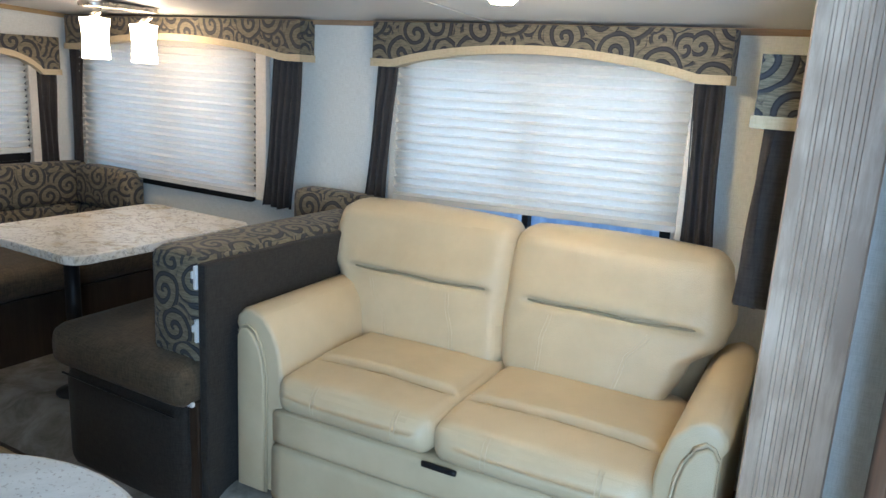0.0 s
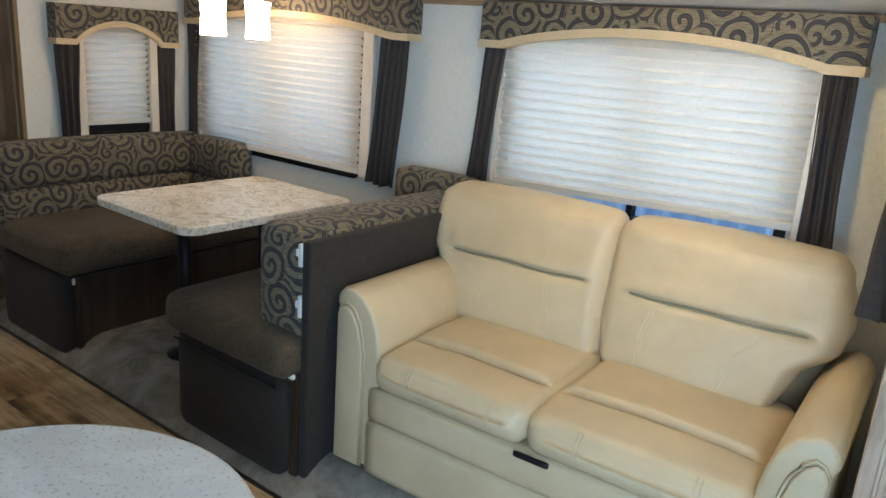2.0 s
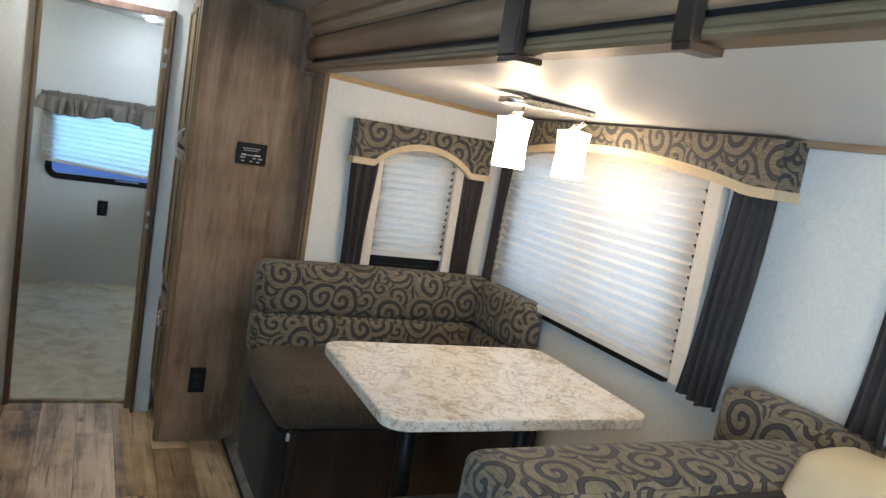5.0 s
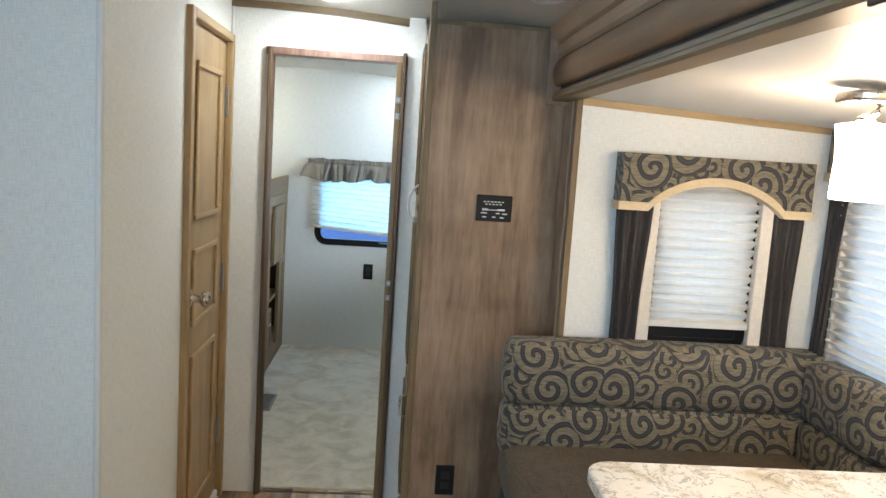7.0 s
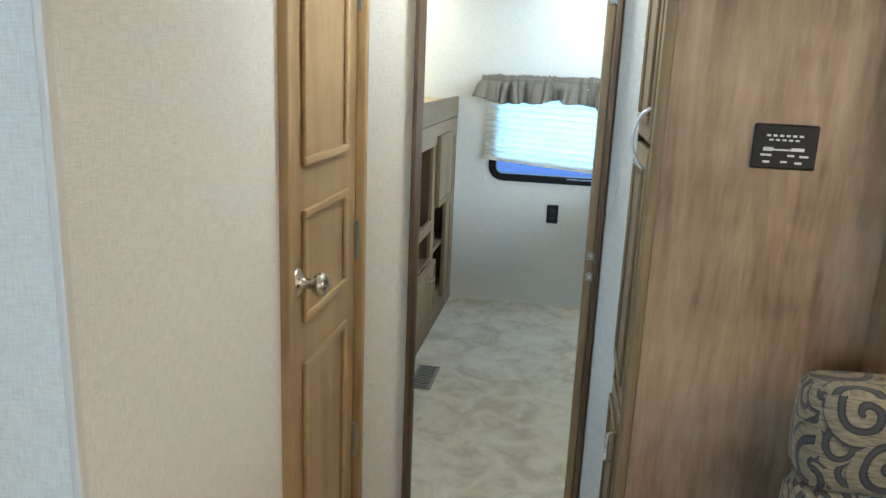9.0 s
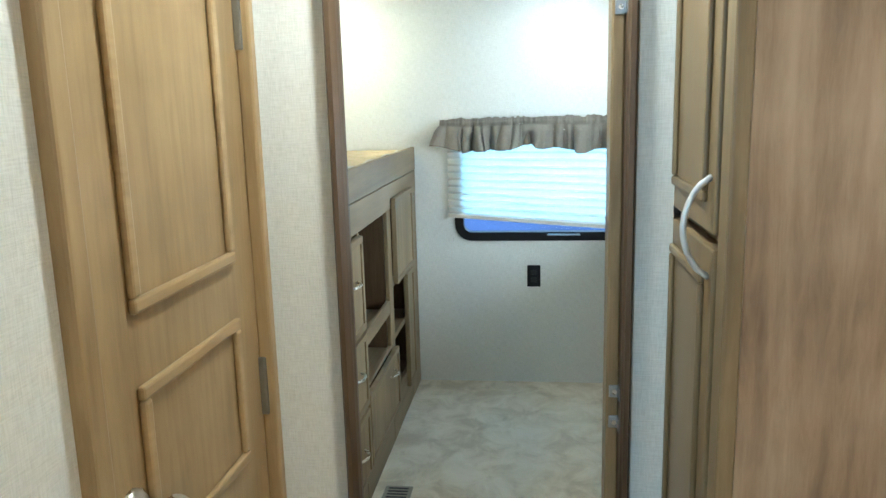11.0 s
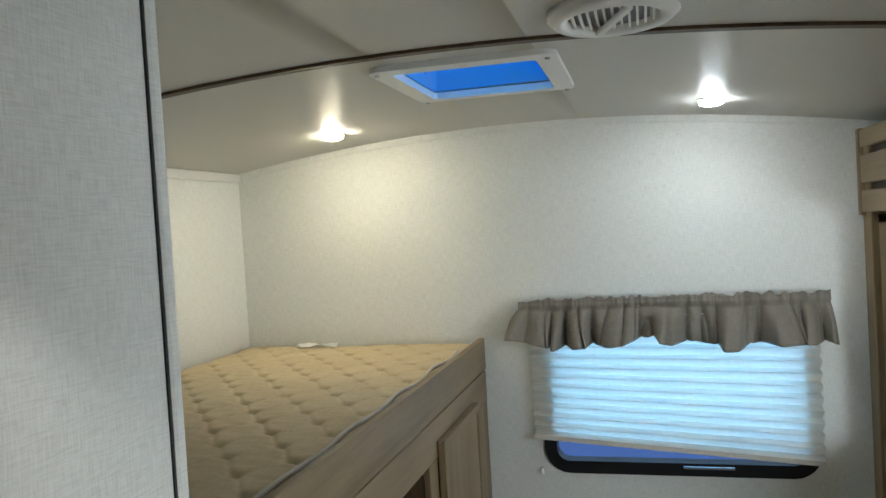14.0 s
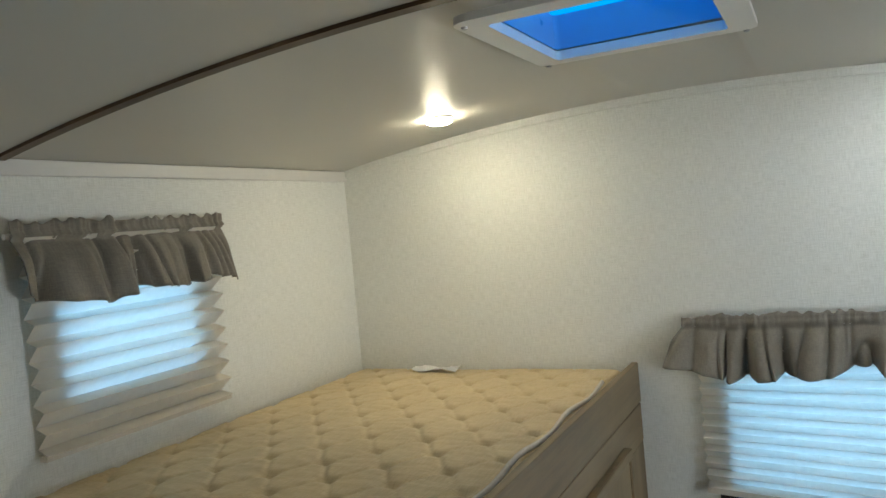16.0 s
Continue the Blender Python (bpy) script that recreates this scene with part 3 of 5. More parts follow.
tagged(link("trim_slide_back_cove", box(-3.03, RIGHT_X, 2.786, 2.80, 1.655, 1.682, 0.003), WALNUT_H), "thin wooden cove along the slide-out ceiling", "trim", kind="structure")
tagged(link("trim_slide_left_cove", prism([(1.87, 1.724), (2.79, 1.676), (2.79, 1.655), (1.87, 1.700)], "x", LEFT_X, LEFT_X + 0.014), OAK_H), "thin wooden cove along the slide-out ceiling", "trim", kind="structure")
tagged(link("trim_slide_left_post", box(LEFT_X - 0.03, LEFT_X + 0.008, 1.850, 1.872, SLIDE_Z, 1.725, 0.004), CAB), "wooden corner trim of the slide-out", "trim", kind="structure")

# partitions round the hall and the bath
wall("wall_bath_hall", "y", 0.53, 0.57, -3.645, -2.29, -0.02, 2.1, [(-3.605, -3.005, 0.0, 1.915)])
wall("wall_bath_front", "x", -2.33, -2.29, -0.5, 0.53, -0.02, 2.1)
wall("wall_doorway", "x", -3.662, -3.645, -0.5, 1.87, -0.02, 2.1, [(0.722, 1.262, 0.0, 1.875)])
wall("wall_closet", "y", 0.535, 0.575, -4.088, -3.662, 0.0, 2.1)
tagged(link("trim_closet_corner", box(-4.110, -4.088, 0.530, 0.580, 0.0, 2.06, 0.006), WALL), "linen-covered corner bead of the closet wall", "trim", kind="structure")
tagged(link("trim_closet_gap", box(-4.0905, -4.086, 0.573, 0.5775, 0.0, 2.06), DARK), "dark joint beside the corner bead", "trim", kind="structure")
tagged(link("trim_hall_corner", box(-3.645, -3.634, 0.57, 0.581, 0.0, 2.06, 0.004), TRIM_WHITE), "white corner bead in the hall", "trim", kind="structure")
tagged(link("trim_bath_corner", box(-2.30, -2.282, 0.562, 0.578, 0.0, 2.06, 0.005), TRIM_WHITE), "white corner bead of the bath wall", "trim", kind="structure")

# casing of the bunk room's doorway
casing = thing("door_frame", (-3.705, 1.0, 0), "dark brown wooden casing round the open doorway", "door frame", kind="structure")
part("side_casing", prism([(-3.662, 0.722), (-3.620, 0.722), (-3.612, 0.727), (-3.614, 0.735), (-3.632, 0.743), (-3.645, 0.746), (-3.656, 0.746), (-3.662, 0.742)], "z", 0.0, 1.89), JAMB, casing)
part("side_casing", prism([(-3.70, 1.262), (-3.606, 1.262), (-3.528, 1.262), (-3.517, 1.266), (-3.516, 1.274), (-3.522, 1.278), (-3.70, 1.278)], "z", 0.0, 1.89), JAMB, casing)
part("head_casing", box(-3.70, -3.622, 0.712, 1.296, 1.862, 1.893, 0.004), TALL_WALNUT, casing)
post = part("stop_post", box(-3.634, -3.568, 1.239, 1.262, 0.0, 1.862, 0.004), PANTRY_OAK, casing, "brown wooden door stop")
for z in (1.709, 1.646, 0.962, 0.902):
    b = box(-3.570, -3.565, 1.244, 1.264, z - 0.012, z + 0.012, 0.002)
    box(-3.572, -3.546, 1.2595, 1.264, z - 0.012, z + 0.012, 0.001, 1, b)
    br = part("bracket", b, STEEL, post, "zinc-plated angle bracket")
    part("screw", tube([(-3.566, 1.254, z), (-3.5615, 1.254, z)], 0.0045, 10), NICKEL, br)


# ---- doors ----
def panel_mould(bm, x0, x1, z0, z1, y, w=0.022, d=0.012, side=1):
    for a, b, c, e in ((x0, x1, z0, z0 + w), (x0, x1, z1 - w, z1), (x0, x0 + w, z0 + w, z1 - w), (x1 - w, x1, z0 + w, z1 - w)):
        box(a, b, y, y + side * d, c, e, 0.005, 2, bm)


bath_door = thing("door_bath", (-3.3, 0.55, 0), "closed oak-veneer door with three moulded panels", "door", kind="structure")
slab = part("door_leaf", box(-3.595, -3.03, 0.53, 0.563, 0.03, 1.895, 0.003), OAK, bath_door)
for z0, z1 in ((1.222, 1.77), (0.84, 1.12), (0.14, 0.735)):
    bm = bmesh.new()
    panel_mould(bm, -3.492, -3.142, z0, z1, 0.563)
    part("panel_moulding", bm, OAK_H, slab)
for a, b, c, e in ((-3.028, -2.990, 0.0, 1.925), (-3.618, -3.590, 0.0, 1.925)):
    part("casing", box(a, b, 0.562, 0.592, c, e, 0.005), OAK, bath_door)
part("casing", box(-3.590, -3.028, 0.562, 0.592, 1.893, 1.925, 0.005), OAK_H, bath_door)
for z in (1.66, 0.95, 0.3):
    part("hinge", box(-3.5945, -3.584, 0.563, 0.578, z - 0.06, z + 0.06, 0.003), STEEL, bath_door)
knob = lathe([(0.034, 0), (0.034, 0.006), (0.028, 0.012), (0.014, 0.016), (0.012, 0.040), (0.022, 0.048), (0.028, 0.058), (0.028, 0.066), (0.024, 0.076), (0.010, 0.080)], 24)
knob.transform(pose(-3.10, 0.563, 0.955, -90, 0, 0))
part("door_knob", knob, NICKEL, bath_door, "polished nickel knob", True)
part("strike_edge", box(-3.034, -3.0275, 0.5635, 0.566, 0.90, 0.97), DARK, bath_door)
tagged(link("trim_bath_sill", box(-3.6, -3.0, 0.50, 0.575, 0.0, 0.03, 0.005), WHITE_PL), "white sill under the bath door", "trim", kind="structure")

# ---- pantry beside the hall ----
pantry = thing("pantry_cabinet", (-3.43, 1.6, 0), "tall walnut-laminate pantry with oak doors facing the hall", "pantry cabinet")
part("side_panel", box(-3.205, -3.187, 1.372, 1.86, 0.0, arch(1.86) - 0.004), WALNUT, pantry, "walnut-laminate end panel")
part("edge_stile", box(-3.232, -3.184, 1.348, 1.372, 0.0, arch(1.34) - 0.004, 0.004), PANTRY_OAK, pantry)
part("body", box(-3.60, -3.206, 1.37, 1.86, 0.0, 1.975), PANTRY_OAK, pantry)
part("filler", box(-3.60, -3.535, 1.281, 1.345, 0.0, 2.03), WALL, pantry, "off-white filler strip")
for z0, z1 in ((1.31, 1.94), (0.14, 0.62), (0.66, 1.29)):
    bm = box(-3.555, -3.240, 1.345, 1.370, z0, z1, 0.003)
    d = part("door", bm, PANTRY_OAK, pantry)
    bm = bmesh.new()
    panel_mould(bm, -3.525, -3.285, z0 + 0.04, z1 - 0.04, 1.346, 0.016, 0.009, -1)
    part("panel_moulding", bm, PANTRY_OAK, d)
    if z1 < 0.7:
        zc = z1 - 0.06
        part("handle", tube([(-3.265, 1.345, zc - 0.06), (-3.265, 1.321, zc - 0.05), (-3.265, 1.321, zc + 0.02), (-3.265, 1.345, zc + 0.03)], 0.005, 8), NICKEL, d, "brushed nickel handle", True)
arc = [(-3.262, 1.345 - 0.036 * math.sin(math.pi * k / 12) ** 0.6, 1.25 + 0.138 * k / 12) for k in range(13)]
part("handle", tube(arc, 0.0045, 8), PALE_METAL, pantry, "large pale curved handle", True)

# ---- fascia over the slide-out opening ----
head = thing("slide_out_fascia", (-1.2, 1.8, 1.72), "walnut-finish moulded fascia over the slide-out opening", "fascia", kind="structure")
FX0, FX1 = -3.187, 0.72
part("lower_moulding", prism([(1.862, 1.716), (1.800, 1.716), (1.790, 1.722), (1.790, 1.730), (1.797, 1.736), (1.797, 1.746), (1.806, 1.752), (1.862, 1.752)], "x", FX0, FX1), CAB_H, head)
part("gap", box(FX0, FX1, 1.822, 1.862, 1.752, 1.768), DARK, head)
part("bow_board", prism([(1.862, 1.768), (1.800, 1.768)] + [(1.800 - 0.014 * math.sin(math.pi * k / 8), 1.768 + 0.088 * k / 8) for k in range(1, 8)] + [(1.800, 1.856), (1.862, 1.856)], "x", FX0, FX1), WALNUT_H, head, "", True)
part("gap", box(FX0, FX1, 1.815, 1.862, 1.856, 1.868), DARK, head)
part("upper_moulding", prism([(1.862, 1.868), (1.812, 1.868), (1.803, 1.878), (1.796, 1.905), (1.800, 1.912), (1.788, 1.92), (1.778, 1.945), (1.770, 1.965), (1.770, 2.0), (1.862, 2.0)], "x", FX0, FX1), WALNUT_H, head)
part("end_block", box(FX0, FX0 + 0.03, 1.775, 1.862, 1.705, 1.99, 0.004), WALNUT, head)
for x0, x1 in ((-1.345, -1.262), (-0.785, -0.742)):
    b = box(x0, x1, 1.768, 1.79, 1.71, 1.97, 0.004)
    box(x0, x1, 1.772, 1.84, 1.698, 1.712, 0.003, 2, b)
    part("hanger", b, BENCHWOOD, head, "dark brown bracket")
part("left_post", box(-3.187, -3.06, 1.845, 1.862, 0.0, 1.716, 0.004), WALNUT, head)

# fluted pilaster at the other end of the opening
pil = thing("pilaster", (0.74, 1.82, 0), "fluted grey-brown wooden pilaster beside the opening", "pilaster", kind="structure")
prof = [(0.668, 1.862), (0.668, 1.806), (0.672, 1.80)]
for k in range(5):
    c = 0.703 + k * 0.0205
    prof += [(c - 0.005, 1.80), (c - 0.003, 1.8055), (c + 0.003, 1.8055), (c + 0.005, 1.80)]
prof += [(0.826, 1.80), (0.830, 1.806), (0.830, 1.862)]
part("shaft", prism(prof, "z", 0.0, 2.0), GREYWOOD, pil)

# galley cabinet and counter next to the pilaster
tallcab = thing("tall_cabinet", (1.2, 1.6, 0), "tall walnut-finish galley cabinet with a pale arched handle", "cabinet")
part("body", box(0.905, 1.55, 1.40, 1.86, 0.0, 1.98, 0.004), TALL_WALNUT, tallcab)
for z0, z1 in ((0.98, 1.90), (0.10, 0.86)):
    d = part("door", box(0.94, 1.50, 1.38, 1.399, z0, z1, 0.004), TALL_WALNUT, tallcab)
    bm = bmesh.new()
    panel_mould(bm, 0.975, 1.46, z0 + 0.05, z1 - 0.05, 1.381, 0.02, 0.009, -1)
    part("panel_moulding", bm, TALL_WALNUT, d)
arc = [(0.904 - 0.032 * math.sin(math.pi * k / 12) ** 0.6, 1.47, 1.345 + 0.115 * k / 12) for k in range(13)]
part("handle", tube(arc, 0.006, 8), WHITE_PL, tallcab, "pale arched handle", True)
base = thing("base_cabinet", (1.3, 1.05, 0), "walnut-finish base cabinet under the galley counter", "base cabinet")
part("body", box(0.98, 1.55, 0.80, 1.378, 0.0, 0.878, 0.004), TALL_WALNUT, base)
tagged(link("countertop", box(0.945, 1.57, 0.76, 1.378, 0.88, 0.92, 0.008), COUNTER_STONE), "speckled brown laminate counter on the base cabinet", "countertop")
refr = thing("refrigerator_cabinet", (-2.24, -0.1, 0), "walnut-finish cabinet against the bath wall", "cabinet")
part("body", box(-2.288, -1.70, -0.497, 0.20, 0.0, 1.98, 0.004), WALNUT, refr)

# ---- windows ----
def frame_of(wall_at, rz):
    return pose(*wall_at, 0, 0, rz)


def arch_line(w, flat, rise, power=1.0):
    """How far the cornice's lower edge rises at each place across its width."""
    def f(u):
        a = abs(u) / (w / 2)
        if a > 1 - flat:
            return 0.0
        s = math.cos(0.5 * math.pi * a / (1 - flat))
        return rise * s ** power
    return f


def cornice(win, w, z0, z1, f, depth, band=0.03, n=40):
    bm, bb = bmesh.new(), bmesh.new()
    for target, lo, hi, grow in ((bm, lambda u: z0 + band + f(u), lambda u: z1, 0.0), (bb, lambda u: z0 + f(u), lambda u: z0 + band + f(u), 0.006)):
        rows = []
        for i in range(n + 1):
            u = (i / n - 0.5) * (w + 2 * grow)
            d0, d1 = -depth - grow, -0.002
            rows.append([target.verts.new(p) for p in ((u, d0, lo(u)), (u, d0, hi(u)), (u, d1, hi(u)), (u, d1, lo(u)))])
        for a, b in zip(rows, rows[1:]):
            for k in range(4):
                target.faces.new((a[k], a[(k + 1) % 4], b[(k + 1) % 4], b[k]))
        target.faces.new(rows[0])
        target.faces.new(rows[-1][::-1])
        bmesh.ops.recalc_face_normals(target, faces=target.faces)
    c = part("cornice", bm, SWIRL, win, "padded cornice in swirl-patterned fabric", local=True)
    part("cornice_band", bb, BAND, c, "cream fabric band", local=True)


def drape(win, u0, u1, z0, z1, y, folds, mat, label, amp=0.014, top=None, name="curtain", lean=0.0, seed=1):
    rnd = random.Random(seed)
    bm = bmesh.new()
    nu, nz = folds * 8, 14
    ph = [rnd.uniform(-0.5, 0.5) for _ in range(folds + 2)]
    t0, t1 = top or (u0, u1)
    g = []
    for i in range(nu + 1):
        s = i / nu
        row = []
        for j in range(nz + 1):
            q = j / nz
            ua, ub = u0 + (t0 - u0) * q, u1 + (t1 - u1) * q
            k = min(int(s * folds), folds)
            a = amp * (0.65 + 0.35 * (1 - q)) * math.sin(2 * math.pi * folds * s + ph[k] * 0.4 + 0.6 * math.sin(3 * q + k))
            row.append(bm.verts.new((ua + (ub - ua) * s + lean * (1 - q) + 0.004 * math.sin(5 * q + k), y + a, z0 + (z1 - z0) * q + 0.006 * math.sin(9 * s) * (1 - q))))
        g.append(row)
    for i in range(nu):
        for j in range(nz):
            bm.faces.new((g[i][j], g[i + 1][j], g[i + 1][j + 1], g[i][j + 1]))
    back = bmesh.ops.duplicate(bm, geom=bm.faces[:])["geom"]
    for v in [e for e in back if isinstance(e, bmesh.types.BMVert)]:
        v.co.y += 0.004
    bmesh.ops.reverse_faces(bm, faces=[e for e in back if isinstance(e, bmesh.types.BMFace)])
    return part(name, bm, mat, win, label, True, True)


def pleated(win, u0, u1, z0, z1, y, mat, label, pitch=0.035, depth=0.030, drop=0.0, rail=0.022):
    """A pleated shade; drop: how much lower its far end hangs."""
    bm = bmesh.new()
    n = max(3, round((z1 - z0) / pitch))
    rows = []
    for j in range(2 * n + 1):
        q = (j // 2 + (0.24 if j % 2 else 0.0)) / n
        d = depth * (0.5 if j % 2 else -0.5)
        rows.append([bm.verts.new((u, y + d, z0 - drop * (1 - q) * s + (z1 - z0) * q)) for u, s in ((u0 + 0.004 * (j % 2), 0), (u0 + (u1 - u0) * 0.5, 0.5), (u1 - 0.004 * (j % 2), 1))])
    for a, b in zip(rows, rows[1:]):
        for k in range(2):
            bm.faces.new((a[k], a[k + 1], b[k + 1], b[k]))
    s = part("pleated_shade", bm, mat, win, label, local=True)
    rb = prism([(u0, z0), (u1, z0 - drop), (u1, z0 - drop - rail), (u0, z0 - rail)], "y", y - 0.012, y + 0.012)
    part("bottom_rail", rb, TRIM_WHITE if mat is SHADE_W else PLEATED_BAND, s, "cream bottom rail", local=True)
    return s


def sash(win, u0, u1, z0, z1, r, fw=0.028, mullion=False, glass=GLASS):
    """Black frame with rounded corners, set in the wall's opening, and its pane."""
    c = ((u0 + u1) / 2, (z0 + z1) / 2)
    out = [(c[0] + p[0], c[1] + p[1]) for p in rounded_rect(u1 - u0 + 0.03, z1 - z0 + 0.03, r + 0.015)]
    inn = [(c[0] + p[0], c[1] + p[1]) for p in rounded_rect(u1 - u0 - 2 * fw, z1 - z0 - 2 * fw, max(r - fw, 0.01))]
    part("window_frame", ring(out, inn, "y", -0.008, 0.004), BLACK, win, "black rounded window frame", local=True)
    out2 = [(c[0] + p[0], c[1] + p[1]) for p in rounded_rect(u1 - u0, z1 - z0, 0.004)]
    part("window_frame", ring(out2, inn, "y", 0.004, 0.05), BLACK, win, "black rounded window frame", local=True)
    pane = part("pane", box(u0 + 0.01, u1 - 0.01, 0.028, 0.032, z0 + 0.01, z1 - 0.01), glass, win, "clear glass pane", local=True)
    pane.visible_shadow = False
    if mullion:
        part("mullion", box(c[0] - 0.012, c[0] + 0.012, 0.0, 0.04, z0, z1), BLACK, win, local=True)


def side_trim(win, u0, u1, z0, z1, mat=None, name="side_panel"):
    part(name, box(u0, u1, -0.05, -0.02, z0, z1, 0.004), mat or PLEATED_BAND, win, "cream fabric side strip", local=True)


# dinette window, on the slide-out's back wall
cx = (-2.945 - 1.356) / 2
wA = thing("window_1", frame_of((cx, BACK_Y, 0), 0), "dinette window with white pleated shade and brown curtains", "window", kind="structure")
sash(wA, -2.84 - cx, -1.70 - cx, 0.85, 1.55, 0.03, mullion=True)
pleated(wA, -2.90 - cx, -1.655 - cx, 0.895, 1.60, -0.045, SHADE_W, "white pleated window shade, drawn down")
cornice(wA, 1.589, 1.497, 1.668, arch_line(1.589, 0.13, 0.066, 0.8), 0.098)
drape(wA, -2.985 - cx, -2.905 - cx, 0.85, 1.54, -0.06, 3, DRAPE, "dark brown curtain panel", top=(-2.97 - cx, -2.86 - cx), seed=3)
drape(wA, -1.60 - cx, -1.42 - cx, 0.845, 1.54, -0.06, 5, DRAPE, "dark brown curtain panel", top=(-1.53 - cx, -1.375 - cx), seed=4)
side_trim(wA, -1.655 - cx, -1.59 - cx, 0.86, 1.53)
side_trim(wA, -2.905 - cx, -2.885 - cx, 0.86, 1.53)

# sofa window
cx = (-0.98 + 0.379) / 2
wB = thing("window_2", frame_of((cx, BACK_Y, 0), 0), "sofa window with white pleated shade and brown curtains", "window", kind="structure")
sash(wB, -0.85 - cx, 0.225 - cx, 0.905, 1.55, 0.03, 0.022, mullion=True)
pleated(wB, -0.885 - cx, 0.265 - cx, 0.988, 1.60, -0.045, SHADE_W, "white pleated window shade, drawn down", drop=-0.036)
cornice(wB, 1.36, 1.497, 1.668, arch_line(1.36, 0.16, 0.07, 0.75), 0.098)
drape(wB, -1.035 - cx, -0.925 - cx, 0.90, 1.54, -0.06, 3, DRAPE, "dark brown curtain panel", top=(-0.97 - cx, -0.88 - cx), seed=5)
drape(wB, 0.285 - cx, 0.40 - cx, 0.90, 1.54, -0.06, 3, DRAPE, "dark brown curtain panel", top=(0.27 - cx, 0.36 - cx), seed=6)
side_trim(wB, -0.915 - cx, -0.885 - cx, 0.93, 1.53)
side_trim(wB, 0.262 - cx, 0.285 - cx, 0.95, 1.53)


def end_window(name, at, rz, seed, depth=0.085, off=0.05, z0=1.362, z1=1.552, foot=0.885, amp=0.014):
    w = thing(name, frame_of(at, rz), "narrow arched window with pleated shade and brown curtains", "window", group="slide-out end windows", kind="structure")
    sash(w, -0.17, 0.17, 0.90, 1.44, 0.03, 0.02)
    pleated(w, -0.175, 0.175, 0.985, 1.46, -0.03, SHADE_W, "white pleated window shade", 0.032)
    cornice(w, 0.66, z0, z1, arch_line(0.66, 0.30, 0.095, 0.7), depth, 0.028)
    part("dark_lower_sash", box(-0.165, 0.165, -0.004, 0.02, 0.905, 0.978), BLACK, w, "black lower sash", local=True)
    for s in (-1, 1):
        a, b = sorted((s * 0.315, s * 0.225))
        c, d = sorted((s * 0.325, s * 0.205))
        drape(w, a, b, foot, z0 + 0.04, -off, 3, DRAPE, "dark brown curtain panel", amp, (c, d), seed=seed + s)
        a, b = sorted((s * 0.222, s * 0.178))
        side_trim(w, a, b, 0.885, 1.45)
    return w


end_window("window_3", (LEFT_X, 2.335, 0), 90, 10)
end_window("window_4", (RIGHT_X, 2.335, 0), -90, 20, 0.138, 0.082, 1.405, 1.566, 0.985, 0.048)


def ruffle(win, w, z0, z1, seed, flare=0.05, deep=0.092):
    """A gathered valance on a rod: a crinkled heading and uneven deep folds below."""
    def n1(a, b, k):
        return noise.noise(Vector((a, b, seed * 3.7 + k)))

    bm = bmesh.new()
    nu, nz, g = round(w / 0.0035), 18, []
    for i in range(nu + 1):
        u = (i / nu - 0.5) * w
        row = []
        for j in range(nz + 1):
            q = j / nz
            t = max(0.0, (0.78 - q) / 0.78)
            ends = max(0.0, abs(u) / (w / 2) - 0.88) / 0.12
            us = u + 0.034 * (1 - ends) * t * n1(u * 6, q * 1.5, 9)
            wide = min(1.0, 3.0 * abs(n1(us * 13.0, 0.25 * q, 0))) ** 0.7
            small = min(1.0, 2.0 * abs(n1(us * 24, 0.3 * q, 1))) ** 0.45
            out = -0.030 - deep * t ** 0.75 * wide - (0.012 + 0.020 * min(t * 3, 1.0)) * small
            if q > 0.78:
                out -= 0.004 + 0.010 * abs(n1(u * 70, q, 4)) + (0.007 if q < 0.88 else 0.0)
            uu = us + 0.042 * (1 - ends) * t * n1(us * 13.0, 0.25 * q, 0) + flare * ends * t ** 0.7 * (-1 if u < 0 else 0.2)
            zz = z0 + (z1 - z0) * q + (1 - q) * (0.030 * n1(u * 7, 0, 2) - 0.010 * wide + 0.006 * small)
            zz += 0.016 * ends * t * (1 if u < 0 else -0.4)
            if j == nz:
                zz += 0.012 * n1(u * 55, 0, 5)
            row.append(bm.verts.new((uu, min(out, -0.012), zz)))
        g.append(row)
    for r0, r1 in zip(g, g[1:]):
        for j in range(nz):
            bm.faces.new((r0[j], r1[j], r1[j + 1], r0[j + 1]))
    v = part("valance", bm, RUFFLE, win, "gathered taupe satin valance", True, True)
    sol = v.modifiers.new("thickness", "SOLIDIFY")
    sol.thickness = 0.003
    part("curtain_rod", tube([(-w / 2 - 0.004, -0.03, z1 - 0.028), (w / 2 + 0.004, -0.03, z1 - 0.028)], 0.006, 8), WHITE_PL, win, "white curtain rod", local=True)


cy = 1.138
wR = thing("window_5", frame_of((REAR_X, cy, 0), 90), "bunk room window with crooked ivory shade and gathered valance", "window", kind="structure")
sash(wR, 0.70 - cy, 1.60 - cy, 0.80, 1.38, 0.075, 0.03)
pleated(wR, 0.655 - cy, 1.622 - cy, 0.935, 1.36, -0.025, SHADE_B, "ivory pleated shade hanging askew", 0.034, 0.032, 0.078, 0.018)
ruffle(wR, 1.03, 1.268, 1.425, 5)
part("latch", box(0.03, 0.20, -0.018, -0.008, 0.812, 0.822, 0.003), STEEL, wR, "silver window latch", local=True)
